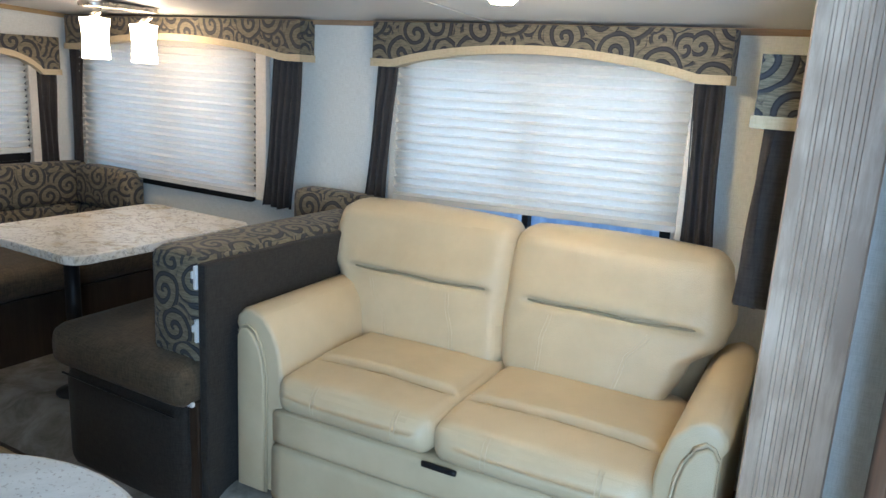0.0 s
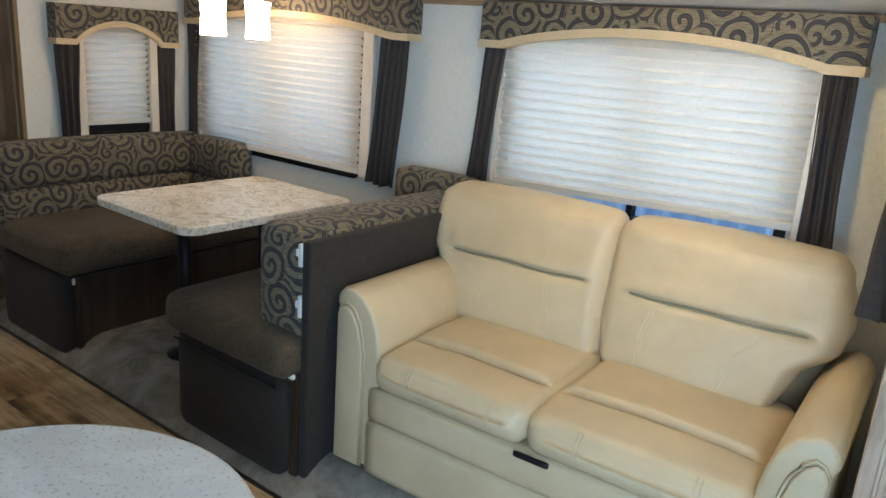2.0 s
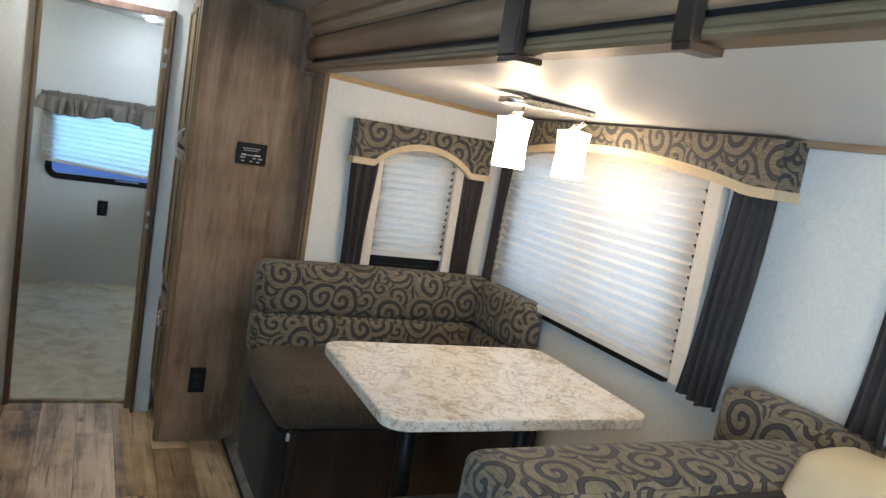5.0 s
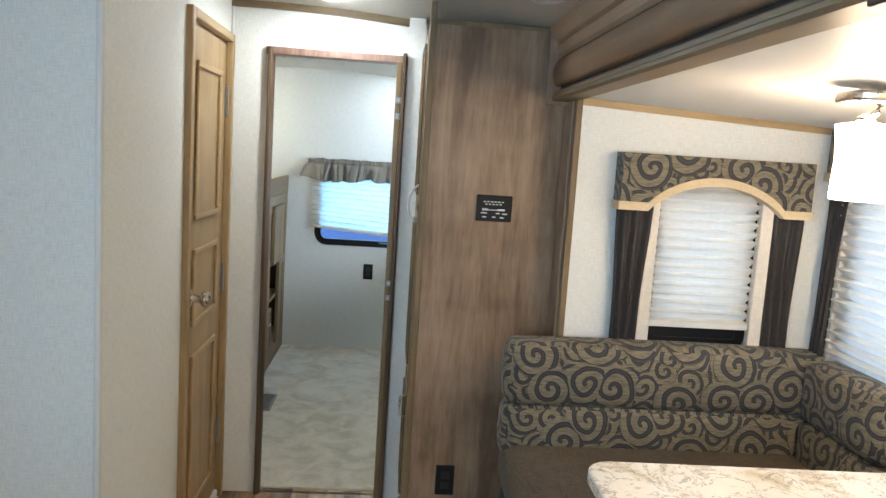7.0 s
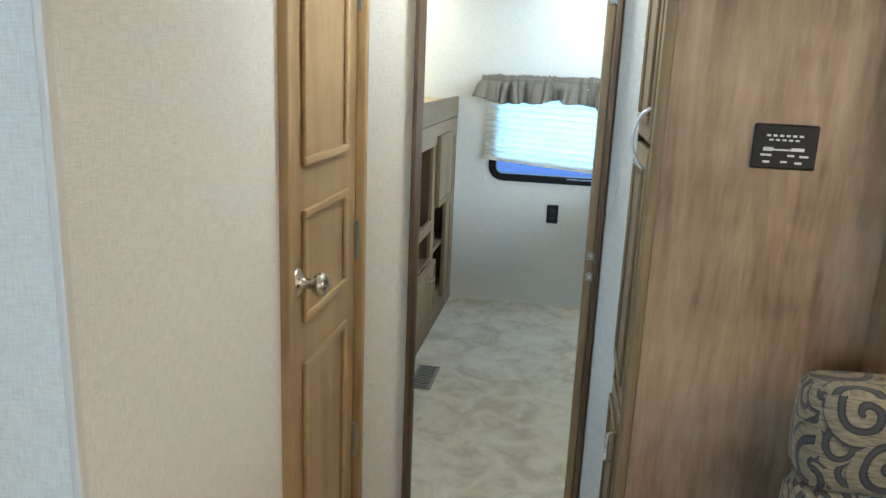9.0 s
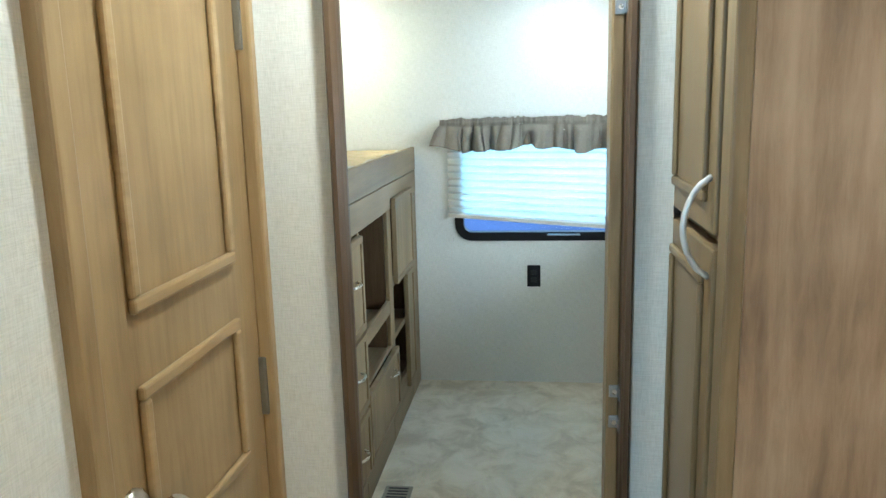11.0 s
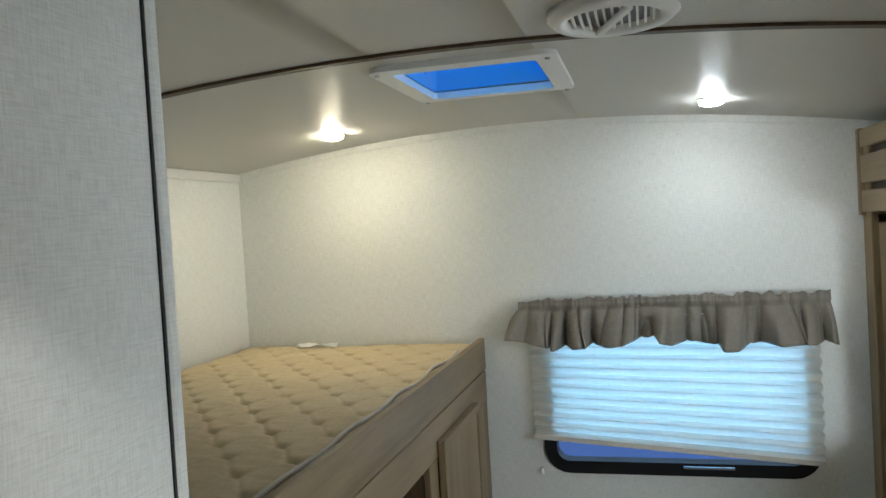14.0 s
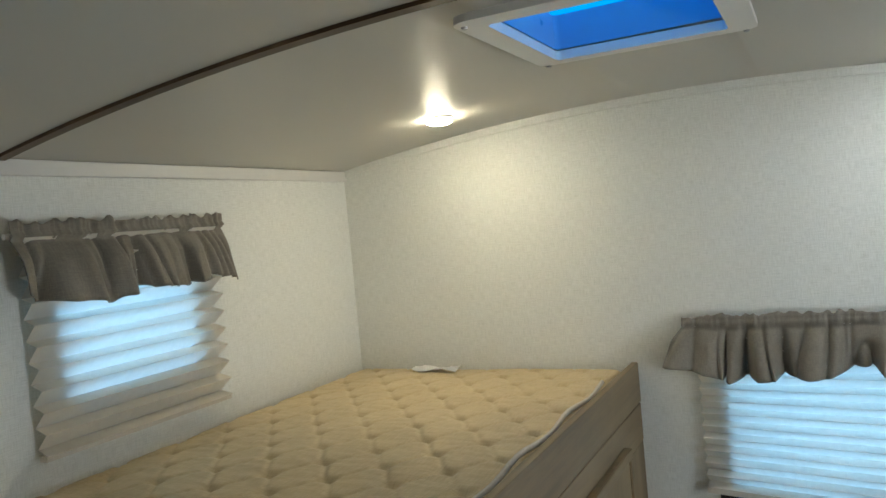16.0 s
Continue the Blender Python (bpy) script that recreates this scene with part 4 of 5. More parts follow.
for u, z in ((0.672 - cy, 0.79), (1.612 - cy, 0.755)):
    cl = box(u - 0.005, u + 0.005, -0.014, 0.0, z - 0.012, z + 0.012, 0.003)
    add(cl, tube([(u, -0.012, z + 0.008), (u, -0.024, z + 0.012), (u, -0.026, z + 0.002)], 0.002, 6))
    part("cord_cleat", cl, WHITE_PL, wR, "small white hold-down clip", local=True)
cx = -5.145
wS = thing("window_6", frame_of((cx, SIDE_Y, 0), 180), "small bunk window with ivory shade and gathered valance", "window", kind="structure")
sash(wS, -0.215, 0.215, 1.42, 1.77, 0.05, 0.024)
pleated(wS, -0.272, 0.272, 1.345, 1.80, -0.03, SHADE_B, "ivory pleated shade, drawn down", 0.046, 0.040, 0.0, 0.012)
ruffle(wS, 0.60, 1.665, 1.832, 8, 0.0, 0.05)

# ---- dinette ----
table = thing("dinette_table", pose(-1.866, 2.172, SLIDE_Z, 0, 0, -1.0), "dinette table with cream marbled laminate top on black poles", "table")
top = prism(rounded_rect(0.69, 0.865, 0.07, 8), "z", 0.645, 0.68, 0.006)
part("tabletop", top, TABLE_STONE, table, "cream and brown marbled laminate top", local=True)
for y in (-0.20, 0.22):
    leg = part("pole", tube([(-0.03, y, 0.02), (-0.03, y, 0.645)], 0.03, 16), BLACK, table, "black steel table pole", True, True)
    part("floor_socket", lathe([(0.085, 0), (0.085, 0.008), (0.05, 0.018), (0.034, 0.03)], 24, (-0.03, y, 0.0)), BLACK, leg, smooth=True, local=True)

far = thing("dinette_bench", (-2.65, 2.2, SLIDE_Z), "dinette bench with brown tweed seat and swirl-patterned back cushions", "bench", group="dinette benches")
part("base_front", box(-2.375, -2.355, 1.74, 2.78, 0.035, 0.40), BENCHWOOD, far, "dark wood front board")
part("corner_post", box(-2.385, -2.345, 1.725, 1.75, 0.035, 0.41, 0.004), BENCHWOOD, far)
part("end_panel", soft(-2.98, -2.385, 1.672, 1.76, 0.014, 0.405, 0.035, 0.012, (14, 4, 8)), TWEED, far, "charcoal tweed end panel", True)
part("end_welt", tube([(-2.97, 1.688, 0.20), (-2.40, 1.682, 0.20)], 0.004, 6), BLACK, far)
part("base_body", box(-2.98, -2.376, 1.765, 2.78, SLIDE_Z, 0.39), BENCHWOOD, far)
part("seat_cushion", soft(-2.98, -2.335, 1.665, 2.78, 0.40, 0.555, 0.05, 0.012, (16, 24, 8)), TWEED_SEAT, far, "brown tweed seat cushion", True)
part("latch", box(-2.352, -2.340, 1.708, 1.720, 0.368, 0.398, 0.003), WHITE_PL, far, "small white catch")
for z0, z1 in ((0.50, 0.69), (0.692, 0.905)):
    part("back_cushion", soft(-3.02, -2.885, 1.665, 2.785, z0, z1, 0.028, 0.012, (6, 30, 8)), SWIRL, far, "swirl-patterned back cushion", True)
    part("corner_cushion", soft(-2.882, -2.46, 2.665, 2.785, z0, z1 - 0.005, 0.028, 0.010, (14, 6, 8)), SWIRL, far, "swirl-patterned corner cushion", True)

near = thing("dinette_bench", (-1.25, 2.2, SLIDE_Z), "dinette bench with charcoal tweed back board beside the sofa", "bench", group="dinette benches")
part("back_board", box(-0.908, -0.872, 1.725, 2.785, 0.035, 0.885, 0.008), TWEED, near, "charcoal tweed-covered back board")
part("corner_post", box(-0.945, -0.906, 1.715, 1.745, 0.035, 0.43, 0.004), BENCHWOOD, near, "dark wood corner post")
part("base_body", box(-1.54, -0.91, 1.76, 2.78, SLIDE_Z, 0.39), BENCHWOOD, near)
part("end_panel", soft(-1.545, -0.948, 1.678, 1.765, 0.030, 0.41, 0.045, 0.012, (14, 4, 8)), TWEED, near, "charcoal tweed end panel", True)
part("end_welt", tube([(-1.53, 1.672, 0.39), (-1.28, 1.662, 0.392), (-0.96, 1.668, 0.385)], 0.004, 6), BLACK, near)
part("seat_cushion", soft(-1.59, -0.915, 1.655, 2.78, 0.405, 0.565, 0.055, 0.014, (18, 24, 8)), TWEED_SEAT, near, "brown tweed seat cushion", True)
part("back_cushion", soft(-1.135, -0.912, 1.732, 2.785, 0.545, 0.905, 0.035, 0.010, (8, 30, 12)), SWIRL, near, "swirl-patterned back cushion", True)
part("corner_cushion", soft(-1.36, -0.91, 2.665, 2.79, 0.70, 0.965, 0.03, 0.008, (12, 6, 8)), SWIRL, near, "swirl-patterned corner cushion", True)
for z in (0.846, 0.675):
    b = box(-0.918, -0.905, 1.718, 1.734, z - 0.045, z + 0.03, 0.003)
    box(-0.926, -0.916, 1.715, 1.726, z - 0.012, z + 0.012, 0.003, 2, b)
    part("clip", b, WHITE_PL, near, "white plastic cushion clip")
part("latch", box(-0.955, -0.915, 1.702, 1.716, 0.415, 0.432, 0.004), WHITE_PL, near, "small white catch")

# ---- sofa ----
sofa = thing("sofa", (-0.1, 2.2, SLIDE_Z), "two-seat cream leather sleeper sofa with rolled arms", "sofa")
SX0, SX1, SM = -0.672, 0.474, -0.126


def seat_shape(x0, x1, at):
    """A deep fold across the seat, a little before its middle, and soft puckers along it."""
    def f(p):
        q = p.copy()
        if p.z > 0.50:
            ends = 1 / (1 + math.exp(-(p.x - x0 - 0.02) / 0.008)) / (1 + math.exp((p.x - x1 + 0.03) / 0.008))
            d = p.y - at
            q.z -= ends * (0.030 * math.exp(-(d / 0.013) ** 2) + (0.0 if d > 0 else 0.010 * math.exp(d / 0.12)))
            if p.y < at:
                q.z -= 0.016 * ((at - p.y) / 0.2) ** 2
            q.z += 0.0022 * noise.noise(Vector((p.x * 22, p.y * 9, 1.0))) * math.exp(-(d / 0.09) ** 2)
            q.z += 0.004 * noise.noise(Vector((p.x * 5, p.y * 5, 2.0)))
        return q
    return f


for x0, x1 in ((SX0, SM - 0.003), (SM + 0.003, SX1)):
    s = part("seat_cushion", soft(x0, x1, 1.80, 2.40, 0.432, 0.565, 0.045, 0.014, (36, 80, 8), seat_shape(x0, x1, 2.0)), LEATHER, sofa, "", True)
    xm, xh = (x0 + x1) / 2, (x1 - x0) / 2
    xs_ = [x0 + 0.028 + (x1 - x0 - 0.07) * k / 16 for k in range(17)]
    # shade of the seat's fold, laid in as a dark line
    part("crease", tube([(x, 2.001 + 0.003 * math.sin(k), 0.5395 + 0.012 * (1 - ((x - xm) / xh) ** 2)) for k, x in enumerate(xs_)], 0.004, 6), CREASE_SHADE, s, "", True)
    for k in (0.27, 0.79):
        for d in (0.0, 0.013):
            xx, line = x0 + (x1 - x0) * k + d, []
            for n in range(7):
                a = radians(12.0 * n)
                line.append(Vector((xx, 1.834 - 0.0455 * math.cos(a), 0.522 + 0.0455 * math.sin(a))))
            line = [Vector((xx, 1.7865, 0.468)), Vector((xx, 1.786, 0.496))] + line
            sh = seat_shape(x0, x1, 2.0)
            part("stitching", tube([sh(p) for p in line], 0.0015, 5), STITCH, s)


def between(table, z):
    """The value at z along a short table of (z, value)."""
    if z <= table[0][0]:
        return table[0][1]
    for (a, va), (b, vb) in zip(table, table[1:]):
        if z <= b:
            k = (z - a) / (b - a)
            k = k * k * (3 - 2 * k)
            return va + (vb - va) * k
    return table[-1][1]


# the back cushions spread over the arms above arm height
LEFT_EDGE = ((0.53, -0.706), (0.62, -0.735), (0.72, -0.828), (0.80, -0.874), (0.87, -0.892), (0.96, -0.888), (1.0, -0.875))
MID_EDGE = ((0.53, -0.136), (0.74, -0.164), (0.90, -0.172), (1.0, -0.170))
RIGHT_EDGE = ((0.55, 0.402), (0.66, 0.438), (0.75, 0.530), (0.81, 0.545), (0.87, 0.540), (0.94, 0.520), (1.0, 0.510))


def back_shape(side, lo, hi):
    def f(p):
        z = p.z
        if side < 0:
            a, b = between(LEFT_EDGE, z), between(MID_EDGE, z) - 0.003
        else:
            a, b = between(MID_EDGE, z) + 0.003, between(RIGHT_EDGE, z)
        x = a + (b - a) * p.x
        y = p.y + (z - 0.56) * 0.36
        if p.y < 2.36:
            ends = 1 / (1 + math.exp(-(x - lo) / 0.008)) / (1 + math.exp((x - hi) / 0.008))
            d = z - 0.778
            y += ends * (0.024 * math.exp(-(d / 0.010) ** 2) - 0.008 * math.exp(-((d - 0.035) / 0.03) ** 2))
            y += 0.004 * noise.noise(Vector((x * 24, z * 9, 5.0))) * math.exp(-((d - 0.05) / 0.07) ** 2)
            y += 0.005 * noise.noise(Vector((x * 6, z * 6, 7.0)))
        return (x, y, z)
    return f


for side, lo, hi in ((-1, -0.775, -0.236), (1, -0.085, 0.458)):
    bm = soft(0.0, 1.0, 2.275, 2.44, 0.53, 1.0, 0.055, 0.012, (44, 6, 66))
    sh = back_shape(side, lo, hi)
    wide = 0.70
    for v in bm.verts:
        # corner rounding is kept circular over the cushion's true width
        u = v.co.x
        v.co.x = u / wide * 1.0 if u < 0.055 else (1 - (1 - u) / wide if u > 0.945 else 0.055 / wide + (u - 0.055) / 0.89 * (1 - 0.11 / wide))
        v.co = sh(v.co)
    s = part("back_cushion", bm, LEATHER, sofa, "", True)
    xm, xh = (lo + hi) / 2, (hi - lo) / 2
    xs_ = [lo + (hi - lo) * k / 16 for k in range(17)]
    # shade of the back cushion's fold, laid in as a dark line
    part("crease", tube([(x, 2.275 + 0.0785 + 0.012 - 0.010 * (1 - ((x - xm) / xh) ** 2), 0.777 - 0.004 * math.sin(0.7 * k)) for k, x in enumerate(xs_)], 0.0045, 6), CREASE_SHADE, s, "", True)
    for k in (0.24, 0.70):
        for d in (0.0, 0.018):
            u, line = k + d, []
            for n in range(8):
                z = 0.575 + 0.025 * n
                p = Vector(sh(Vector((u, 2.275 - 0.012 * (1 - (2 * u - 1) ** 2) * (1 - ((z - 0.765) / 0.235) ** 2), z))))
                line.append(p - Vector((0, 0.0008, 0)))
            part("stitching", tube(line, 0.0015, 5), STITCH, s)
part("back_frame", soft(-0.86, 0.50, 2.44, 2.70, SLIDE_Z + 0.03, 0.88, 0.05, 0.0, (10, 4, 8)), LEATHER, sofa, "", True)
part("front_rail", soft(SX0 - 0.02, SX1 + 0.02, 1.812, 1.90, 0.318, 0.430, 0.012, 0.004, (24, 4, 6)), LEATHER, sofa, "", True)
part("front_panel", soft(SX0 - 0.02, SX1 + 0.02, 1.806, 1.90, 0.125, 0.314, 0.012, 0.004, (24, 4, 8)), LEATHER, sofa, "", True)
part("base", box(-0.80, 0.60, 1.86, 2.50, SLIDE_Z, 0.43), DARK, sofa)
# black strip imitating the dark shaded gap below the seat's middle
part("pull_strap", soft(SM - 0.02, SM + 0.09, 1.796, 1.810, 0.414, 0.431, 0.005, 0.0, (8, 3, 3)), BLACK, sofa, "black strip for the shaded gap under the seat", True)


def arm(sx, x_in, x_out):
    """A rolled arm; sx is +1 when its outer side faces +x."""
    w = abs(x_out - x_in)
    prof = [(0.0, 0.125), (0.0, 0.56), (0.012, 0.62), (0.035, 0.675), (0.075, 0.72), (0.12, 0.738), (0.155, 0.73), (0.178, 0.705), (0.182, 0.675), (0.17, 0.655), (0.168, 0.125)]
    k = w / 0.170
    pts = [(x_in + sx * p[0] * k, p[1]) for p in prof]
    body = prism(pts, "y", 1.835, 2.50, 0.014)
    a = part("arm", body, LEATHER, sofa, "", True)
    inner = [(x_in + sx * (0.058 + p[0] * 0.60) * k, 0.125 + (p[1] - 0.125) * 0.90) for p in prof[:8]] + [(x_in + sx * 0.165 * k, 0.64), (x_in + sx * 0.165 * k, 0.125)]
    part("arm_front", prism(inner, "y", 1.820, 1.84, 0.007), LEATHER, a, "", True)
    line = [(p[0], 1.829, p[1]) for p in [(x_in + sx * (0.053 + q[0] * 0.62) * k, 0.125 + (q[1] - 0.125) * 0.915) for q in prof[:8]]]
    part("piping", tube(line, 0.004, 6), LEATHER, a, "", True)


arm(-1, SX0, -0.845)
arm(1, SX1 - 0.002, 0.622)
turn_at = Vector((-0.84, 1.82, 0.0))
sofa.matrix_basis = Matrix.Translation(turn_at) @ pose(0, 0, 0, 0, 0, 2.2) @ Matrix.Translation(-turn_at) @ sofa.matrix_basis

# ---- lamps of the living area ----
pend = thing("pendant_light", (-2.05, 2.36, 1.70), "brushed nickel ceiling fixture with two lit frosted glass shades", "ceiling light")
can = prism(rounded_rect(0.13, 0.36, 0.06, 8), "z", 1.667, 1.690, 0.006)
can.transform(Matrix.Translation((-2.05, 2.36, 0)))
plate = part("canopy", can, NICKEL, pend, "brushed nickel plate")
for x, y, z in ((-2.094, 2.27, 1.46), (-2.110, 2.525, 1.452)):
    part("arm", tube([(-2.05, y, 1.67), (-2.05, y - 0.005, 1.652), (-2.07, y - 0.01, 1.638), (x, y, 1.64), (x, y, 1.625)], 0.008, 8), NICKEL, pend, "", True)
    sh = lathe([(0.052, 0.0), (0.056, 0.004), (0.054, 0.05), (0.052, 0.09), (0.056, 0.14), (0.060, 0.165), (0.020, 0.172)], 28, (x, y, z))
    s = part("shade", sh, PENDANT, pend, "lit frosted white glass shade", True)
    part("socket_cap", lathe([(0.02, 0.170), (0.02, 0.182), (0.009, 0.190)], 16, (x, y, z)), NICKEL, s, "", True)


def dome(name, x, y, z, r, mat, label, h=0.05):
    d = thing(name, (x, y, z), label, "ceiling light")
    part("base", lathe([(r * 1.05, 0.0), (r * 1.05, -0.003), (r, -0.005)], 28), WHITE_PL, d, "white plastic ring", True, True)
    part("lens", lathe([(r * 0.96, -0.003), (r * 0.90, -h * 0.7), (r * 0.6, -h * 0.95), (r * 0.1, -h)], 28), mat, d, "lit frosted lens", True, True)
    return d


dome("dome_light", -0.07, 1.98, 1.717, 0.046, DOME_W, "lit round dome light on the slide-out ceiling", 0.055)
dome("ceiling_spotlight", -5.76, 0.075, arch(0.075), 0.038, LED_WARM, "lit warm-white spotlight over the bunk", 0.020)
dome("ceiling_spotlight", -5.755, 1.288, arch(1.288), 0.038, LED_COOL, "lit cool-white spotlight near the rear window", 0.020)
dome("ceiling_spotlight", -3.38, 0.985, arch(0.985), 0.045, LED_HALL, "lit spotlight on the hall ceiling", 0.012)
det = thing("smoke_alarm", (-2.694, 1.66, arch(1.66)), "round white smoke alarm on the ceiling", "smoke alarm")
part("housing", lathe([(0.065, 0.004), (0.065, -0.018), (0.05, -0.03), (0.02, -0.033)], 28), WHITE_PL, det, "", True, True)
part("grille_ring", lathe([(0.040, -0.028), (0.040, -0.036), (0.030, -0.036), (0.030, -0.028)], 24), TRIM_WHITE, det, "", True, True)

# round ceiling vent of the bunk room
vent = thing("ceiling_vent", (-4.72, 1.045, arch(1.045)), "round white ceiling air vent with slats", "ceiling vent")
part("rim", lathe([(0.112, 0.006), (0.112, -0.008), (0.098, -0.020), (0.080, -0.014), (0.078, 0.0)], 36), WHITE_PL, vent, "", True, True)
part("backing", lathe([(0.079, -0.001), (0.079, -0.004)], 28), plain("vent_shadow", (0.25, 0.25, 0.25), 0.6), vent, "", False, True)
for k in range(-5, 6):
    w = math.sqrt(max(0.0, 0.078 ** 2 - (k * 0.0135) ** 2))
    part("slat", box(-w, w, k * 0.0135 - 0.002, k * 0.0135 + 0.002, -0.012, -0.004), WHITE_PL, vent, "", False, True)
lever = box(-0.085, 0.085, -0.006, 0.006, -0.022, -0.012, 0.003)
lever.transform(pose(0, 0, 0, 0, 0, 20))
part("lever", lever, WHITE_PL, vent, "", False, True)

# skylight
skl = thing("skylight", (-5.19, 0.71, 2.06), "square skylight with white frame open to blue sky", "skylight", kind="structure")

def skylight_frame():
    o = [(p[0] - 5.187, p[1] + 0.71) for p in rounded_rect(0.45, 0.42, 0.03)]
    i = [(p[0] - 5.187, p[1] + 0.71) for p in rounded_rect(0.36, 0.325, 0.012)]
    bm = bmesh.new()
    rows = [[bm.verts.new((p[0], p[1], arch(p[1]) + d)) for p in pts] for pts, d in ((o, 0.002), (o, -0.012), (i, -0.014), (i, 0.004))]
    n = len(o)
    for k in range(3):
        for q in range(n):
            bm.faces.new((rows[k][q], rows[k][(q + 1) % n], rows[k + 1][(q + 1) % n], rows[k + 1][q]))
    bmesh.ops.recalc_face_normals(bm, faces=bm.faces)
    return bm


frm = part("window_frame", skylight_frame(), WHITE_PL, skl, "white plastic frame")
# the well's blue imitates sky light falling on white plastic
well_o = [(p[0] - 5.187, p[1] + 0.71) for p in rounded_rect(0.3635, 0.3285, 0.012)]
well_i = [(p[0] - 5.187, p[1] + 0.71) for p in rounded_rect(0.3600, 0.3250, 0.012)]
part("well", ring(well_o, well_i, "z", 2.074, 2.142), plain("blue_lit_white_plastic", (0.16, 0.40, 0.72), 0.3, var=0.03), skl, "white plastic well with the blue light put into its colour")
for dx in (-0.205, 0.205):
    for dy in (-0.19, 0.19):
        y = 0.71 + dy
        part("screw", lathe([(0.006, -0.016), (0.005, -0.019)], 10, (-5.187 + dx, y, arch(y))), STEEL, frm)
dm = part("pane", box(-5.40, -4.975, 0.515, 0.905, 2.142, 2.146), shade_mat("blue_acrylic", (0.01, 0.56, 0.88), 0.9), skl, "blue-tinted acrylic dome")

# ---- island ----
isl = thing("kitchen_island", (-0.05, 0.2, 0), "island with round-ended speckled grey solid-surface top", "kitchen island")
IX, IY, IR = -0.05, 0.475, 0.305
outline = [(IX + IR * math.cos(radians(a)), IY + IR * math.sin(radians(a))) for a in range(0, 181, 6)] + [(IX - IR, -0.30), (IX + IR, -0.30)]
part("countertop", prism(outline, "z", 0.882, 0.92, 0.009), ISLAND_STONE, isl, "speckled grey solid-surface top")
part("edge_band", prism([(IX + (p[0] - IX) * 1.006, IY + (p[1] - IY) * 1.006) for p in outline], "z", 0.886, 0.897, 0.003), OAK_H, isl, "tan edge line")
low = [(IX + 0.24 * math.cos(radians(a)), 0.42 + 0.24 * math.sin(radians(a))) for a in range(0, 181, 10)] + [(IX - 0.24, -0.28), (IX + 0.24, -0.28)]
part("body", prism(low, "z", 0.0, 0.882), WALNUT, isl, "walnut-finish island body")

# ---- fittings on the walls ----
th = thing("control_panel", (-3.185, 1.617, 1.324), "black monitor panel with pale print on the pantry side", "control panel")
part("plate", box(-3.187, -3.176, 1.553, 1.682, 1.277, 1.371, 0.004), BLACK, th)
ROWS = [(1.3475, 1.578 + 0.013 * k, 0.008, 0.0022) for k in range(6)] + [(1.3385, 1.584 + 0.013 * k, 0.008, 0.0018) for k in range(5)]
ROWS += [(1.3190, 1.574, 0.020, 0.0040), (1.3180, 1.594, 0.036, 0.0016), (1.3195, 1.630, 0.026, 0.0034)]
ROWS += [(1.3065, 1.570, 0.022, 0.0022), (1.3065, 1.624, 0.014, 0.0020), (1.3055, 1.648, 0.018, 0.0022), (1.2920, 1.576, 0.014, 0.0022), (1.2930, 1.612, 0.012, 0.0020), (1.2915, 1.640, 0.014, 0.0022)]
for z, a, w, h in ROWS:
    part("print_bar", box(-3.1762, -3.1752, a, a + w, z - h, z + h), TEXTC, th, "illegible pale print")


def outlet(at, rz, label):
    o = thing("power_outlet", frame_of(at, rz), label, "power outlet")
    p = part("cover_plate", box(-0.035, 0.035, -0.007, 0.0, -0.058, 0.058, 0.003), BLACK, o, local=True)
    for z in (0.02, -0.02):
        part("socket", box(-0.016, 0.016, -0.009, -0.006, z - 0.014, z + 0.014, 0.003), DARK, p, local=True)
    return o


outlet((-3.187, 1.505, 0.29), 90, "black power outlet low on the pantry side")
outlet((REAR_X, 1.098, 0.595), 90, "black power outlet on the bunk room wall")
reg = thing("floor_register", (-4.79, 0.57, 0.004), "beige slotted floor heat register in the carpet", "floor register")
part("frame", box(-4.93, -4.65, 0.515, 0.625, 0.004, 0.010, 0.002), plain("beige_metal", (0.28, 0.26, 0.20), 0.5), reg)
for k in range(12):
    part("slot", box(-4.915 + k * 0.0225, -4.905 + k * 0.0225, 0.53, 0.61, 0.0095, 0.0108), DARK, reg)

# ---- lower bunk with storage ----
bunk = thing("bunk_bed", (-5.1, 0.0, 0), "built-in wooden bunk base with drawers and open cubbies", "bunk bed")
FY = 0.48
part("top_board", box(REAR_X, -4.08, FY - 0.02, FY, 1.168, 1.285, 0.003), CAB_H, bunk)
part("lower_board", box(REAR_X, -4.08, FY - 0.022, FY - 0.002, 1.052, 1.164, 0.003), CAB_H, bunk)
part("deck", box(REAR_X, -4.08, SIDE_Y, FY - 0.022, 1.10, 1.13), CAB_H, bunk)
for x0, x1, z0, z1 in ((-4.52, -4.08, 0.0, 1.05), (-4.83, -4.80, 0.0, 1.05), (-5.43, -5.345, 0.0, 1.05), (REAR_X, -5.885, 0.0, 1.05)):
    part("stile", box(x0, x1, FY - 0.022, FY - 0.004, z0, z1, 0.002), CAB, bunk)
for x0, x1, z0, z1 in ((-4.80, -4.52, 0.0, 0.12), (-5.345, -4.83, 0.60, 0.66), (-5.345, -4.83, 0.44, 0.455), (-5.885, -5.43, 0.0, 0.20), (-5.345, -4.83, 0.0, 0.15), (-5.885, -5.43, 0.455, 0.48), (-5.885, -5.43, 0.70, 0.73)):
    part("rail", box(x0, x1, FY - 0.022, FY - 0.005, z0, z1, 0.002), CAB_H, bunk)
